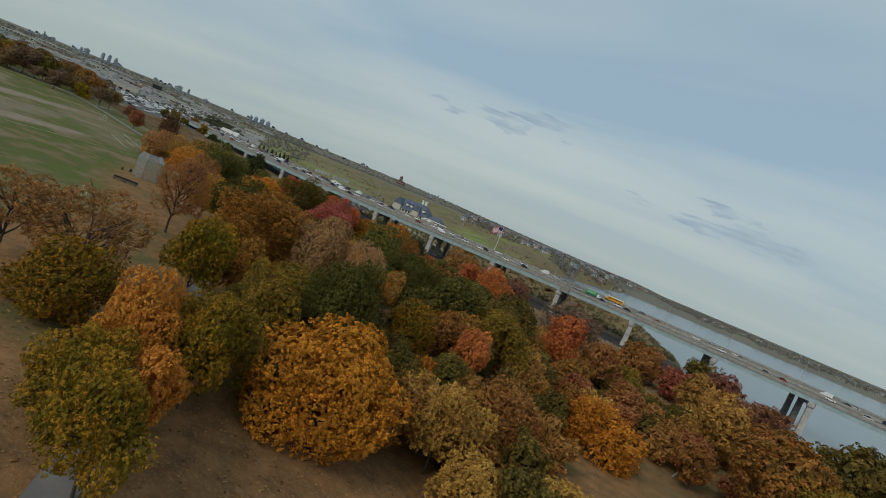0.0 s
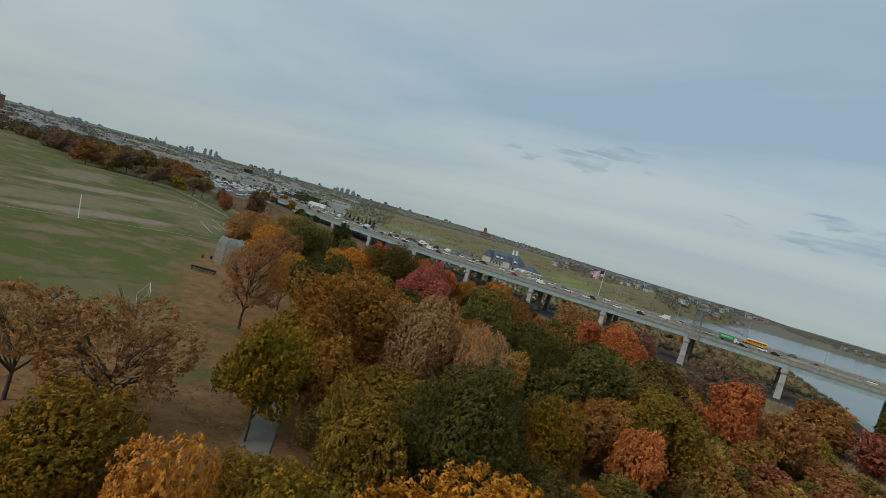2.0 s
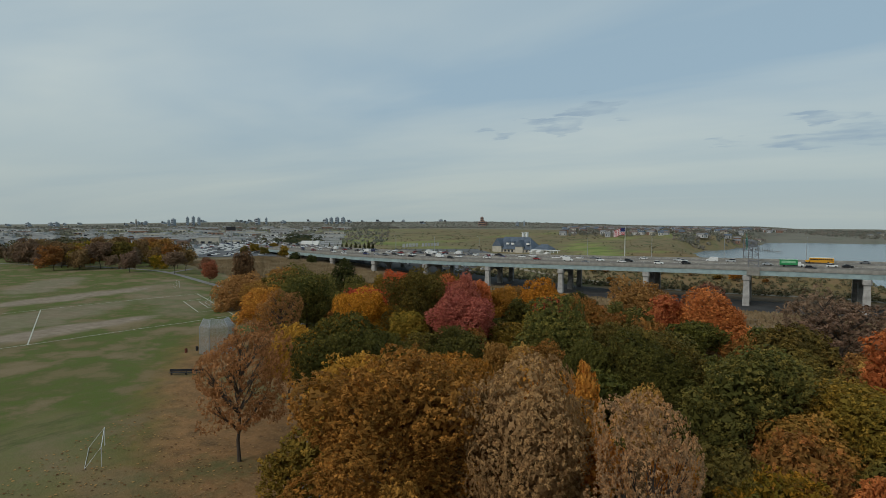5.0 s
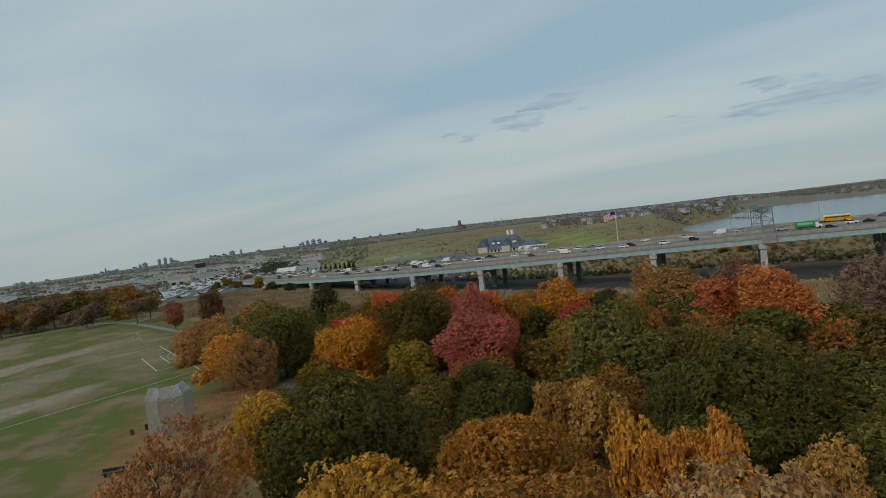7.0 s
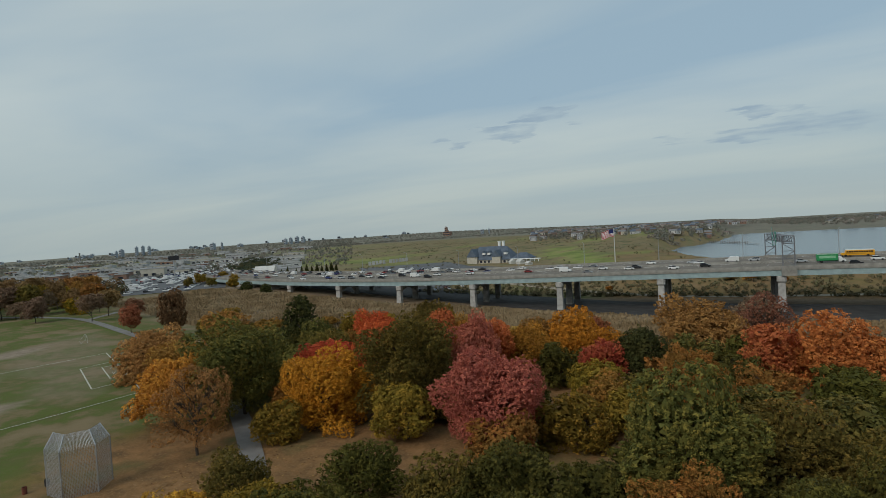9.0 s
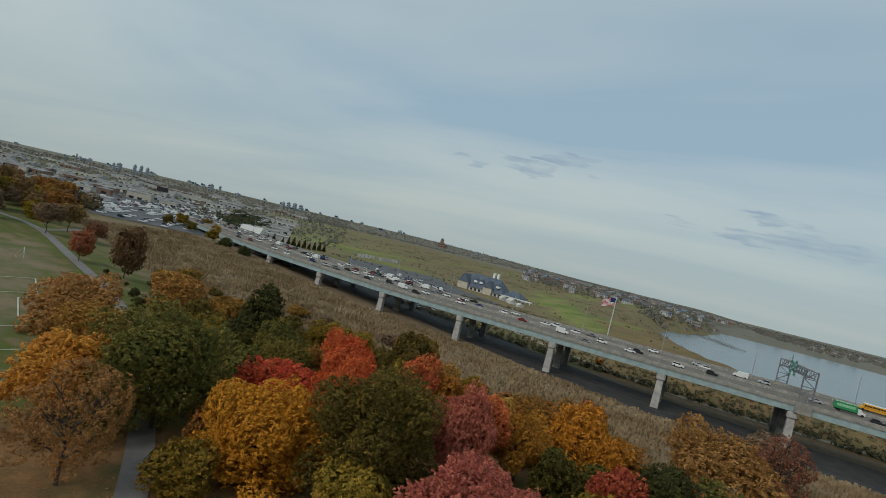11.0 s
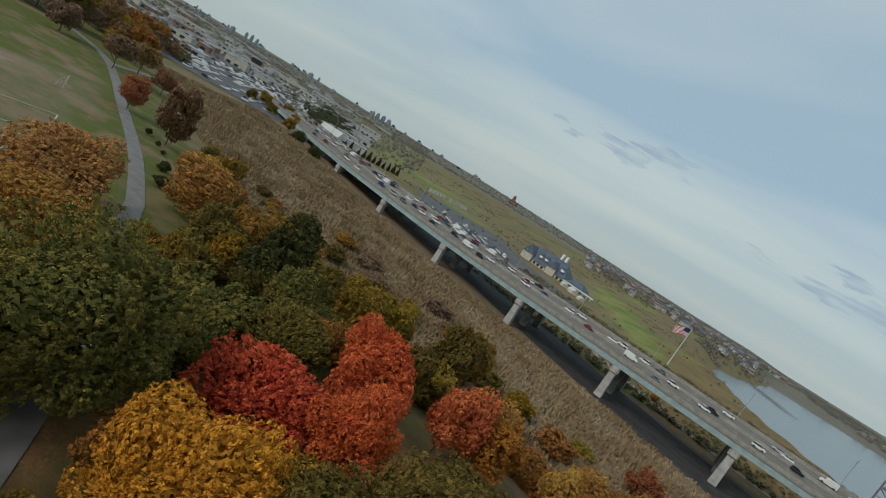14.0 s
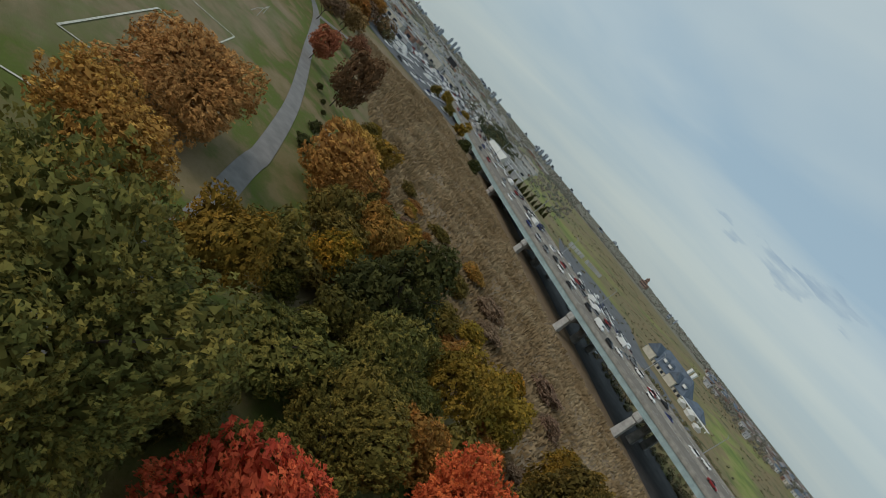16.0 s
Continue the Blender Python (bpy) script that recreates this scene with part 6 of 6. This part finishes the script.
def suburb():
    g = random.Random(31)
    made = 0
    while made < 290:
        if g.random() < 0.78:
            a, r = radians(g.uniform(-3, 18)), g.uniform(1000, 2000)
        else:
            a, r = radians(g.uniform(-36, -8)), g.uniform(1700, 2700)
        x, y = -math.sin(a) * r, 190 + math.cos(a) * r
        if ground_z(x, y) < WATER_Z + 1:
            continue
        kit = HOUSES[made % 5]
        wall = g.choice((DULLWHITE, CREAM, BRICKWALL, GREYWALL, DULLWHITE))
        root = tagged(new("house"), "small pitched-roof house among trees across the bay", "house", "houses of the suburb")
        root.matrix_world = pose(x, y, ground_z(x, y), 0, 0, g.uniform(-30, 30)) @ Matrix.Diagonal((1.0, 1.0, 0.85, 1))
        for name, me, mat in zip(("wall", "roof") + ("window",) * 4, kit, (wall, g.choice(ROOFS)) + (PANE,) * 4):
            ob = new(name, me)
            ob.parent = root
            in_colour(ob, mat)
        made += 1


suburb()


def far_woods(name, count, where, size, cols, label, seed, per=40):
    """Many distant trees as loose heaps of leaf clumps, one object."""
    g = np.random.default_rng(seed)
    pts = []
    while len(pts) < count:
        q = where(g)
        if q is None:
            continue
        z = ground_z(*q)
        if z > WATER_Z + 0.3:
            pts.append((*q, z))
    pts = np.array(pts)
    n = len(pts) * per
    h = g.uniform(0.7, 1.3, len(pts)).repeat(per) * size
    u = g.normal(size=(n, 3))
    u /= np.linalg.norm(u, axis=1)[:, None]
    p = pts.repeat(per, 0) + np.c_[u[:, 0] * h * 0.55, u[:, 1] * h * 0.55, h * 0.5 + u[:, 2] * h * 0.5]
    s = (h * g.uniform(0.12, 0.24, n) * math.sqrt(32 / per))[:, None]
    nrm = u + g.normal(size=(n, 3)) * 0.5 + np.array([0, 0, 0.3])
    nrm /= np.linalg.norm(nrm, axis=1)[:, None]
    side = np.cross(nrm, g.normal(size=(n, 3)))
    side /= np.linalg.norm(side, axis=1)[:, None]
    up = np.cross(nrm, side)
    v = np.stack([p - side * s - up * s, p - side * s + up * s, p + side * s * 1.4], 1).reshape(-1, 3)
    me = bpy.data.meshes.new(name)
    me.from_pydata(v.tolist(), [], np.arange(len(v)).reshape(-1, 3).tolist())
    at = me.attributes.new("tuft", "FLOAT", "POINT")
    at.data.foreach_set("value", g.random(len(pts)).repeat(per * 3).astype(np.float32))
    m = Nodes("leaves_of_" + name, 0.9, 0, 0.1)
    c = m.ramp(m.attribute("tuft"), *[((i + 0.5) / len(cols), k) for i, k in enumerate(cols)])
    # dark end of the leaf tones, lifted as haze would lift it
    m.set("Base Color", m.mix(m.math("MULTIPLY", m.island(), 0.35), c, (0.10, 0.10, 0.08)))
    me.materials.append(m.mat)
    tagged(new(name, me), label, "trees", kind="stuff")


# far tree tones, paled and greyed to put haze into the colour
HAZED = [(0.19, 0.19, 0.16), (0.23, 0.20, 0.165), (0.25, 0.205, 0.17), (0.20, 0.20, 0.165), (0.165, 0.175, 0.14)]


def polar(a0, a1, r0, r1):
    def pick(g):
        a, r = radians(g.uniform(a0, a1)), math.sqrt(g.uniform(r0 * r0, r1 * r1))
        return -math.sin(a) * r, 180 + math.cos(a) * r

    return pick


far_woods("ridge_woods", 3800, polar(-10, 40, 1560, 3000), 3.8, HAZED, "dull autumn woods along the far ridge", 1)
far_woods("far_shore_woods", 2800, polar(-48, -4, 1500, 3100), 6, HAZED, "hazy wooded shore across the bay", 2)
far_woods("town_trees", 5200, polar(36, 78, 700, 2900), 3.9, HAZED, "street trees among the low buildings", 3, 26)
far_woods("park_far_trees", 170, lambda g: (g.uniform(-620, -380), g.uniform(340, 450)), 9.5, [(0.17, 0.09, 0.05), (0.20, 0.12, 0.05), (0.14, 0.085, 0.055), (0.10, 0.09, 0.035)], "rust and brown trees at the far edge of the park", 4, 420)
far_woods("roadside_trees", 260, lambda g: (lambda k: (-430 - 330 * k + g.normal() * 14, 585 + 330 * k + g.normal() * 14 + 24))(g.random()), 6, [(0.035, 0.05, 0.025), (0.05, 0.06, 0.025), (0.09, 0.08, 0.03)], "dark green trees beside the curving road", 5, 140)
far_woods("viaduct_scrub", 2600, lambda g: (g.uniform(-180, 140), 508 + 100 * g.random() ** 1.3), 1.5, [(0.13, 0.125, 0.06), (0.17, 0.145, 0.075), (0.21, 0.165, 0.09), (0.15, 0.145, 0.065), (0.23, 0.18, 0.10)], "low olive and brown scrub behind the viaduct", 9, 26)


def rough(g):
    x, y = g.uniform(-800, -30), 640 + 620 * g.random()
    return None if zones(x, y)[3] > 0.25 or noise.noise(Vector((x / 45, y / 45, 7))) < 0.05 else (x, y)


far_woods("golf_scrub", 1100, rough, 1.35, [(0.10, 0.10, 0.05), (0.15, 0.125, 0.065), (0.19, 0.145, 0.08)], "brown heath scrub on the rough of the golf course", 11, 24)
far_woods("suburb_trees", 1700, lambda g: (lambda a, r: (-math.sin(a) * r, 180 + math.cos(a) * r))(radians(g.uniform(-1, 17)), g.uniform(1020, 1950)), 4.6, HAZED, "dull autumn trees between the houses by the bay", 10)
far_woods("point_trees", 26, lambda g: (g.uniform(-100, -58), g.uniform(1060, 1200)), 7, HAZED, "trees on the point of land by the bay", 8)


def conifer(x, y, h):
    plant(x, y, h, h * 0.24, DEEPGREEN, cone=True, low=0.04)


for i in range(9):
    conifer(-364 + i * 1.2, 597 + i * 6.0, 6.5 + (i * 37 % 5) * 0.6)
for i in range(7):
    conifer(-398 + i * 4.5, 575 + i * 3.0, 6 + (i * 23 % 5) * 0.7)
for x, y, h, r, mat in ((-313, 476, 8, 4.6, OLIVE), (-384, 506, 9, 5, OLIVE), (-378, 490, 7, 5, MOSS), (-341, 500, 8, 5, OLIVE), (-350, 488, 7, 4, MOSS), (-372, 520, 9, 5, OLIVE), (-295, 470, 6, 5, DEEPGREEN), (-270, 462, 6, 4.5, DEEPGREEN)):
    plant(x, y, h, r, mat, far=True, low=0.05)


plant(10.5, 536, 8.5, 4.2, AMBER, low=0.12)


def dock():
    root = tagged(new("dock"), "long low timber dock reaching into the bay", "dock")
    a, b = Vector((-22, 1225, 0)), Vector((43, 1095, 0))
    d = (b - a).normalized()
    wood = plain("grey_timber", (0.16, 0.14, 0.12), 0.9)
    bm = bmesh.new()
    m = Matrix.Translation((a.x, a.y, WATER_Z)) @ d.to_track_quat("X", "Z").to_matrix().to_4x4()
    box(bm, 0, (b - a).length, -1.6, 1.6, 1.4, 1.8, m)
    part("deck", bm, wood, root)
    for i in range(16):
        for s in (-1.7, 1.7):
            bm = bmesh.new()
            tube(bm, m @ Vector((3 + i * 7.4, s, -2)), m @ Vector((3 + i * 7.4, s, 4.2)), 0.3, 0.3, 6)
            part("post", bm, wood, root)


dock()
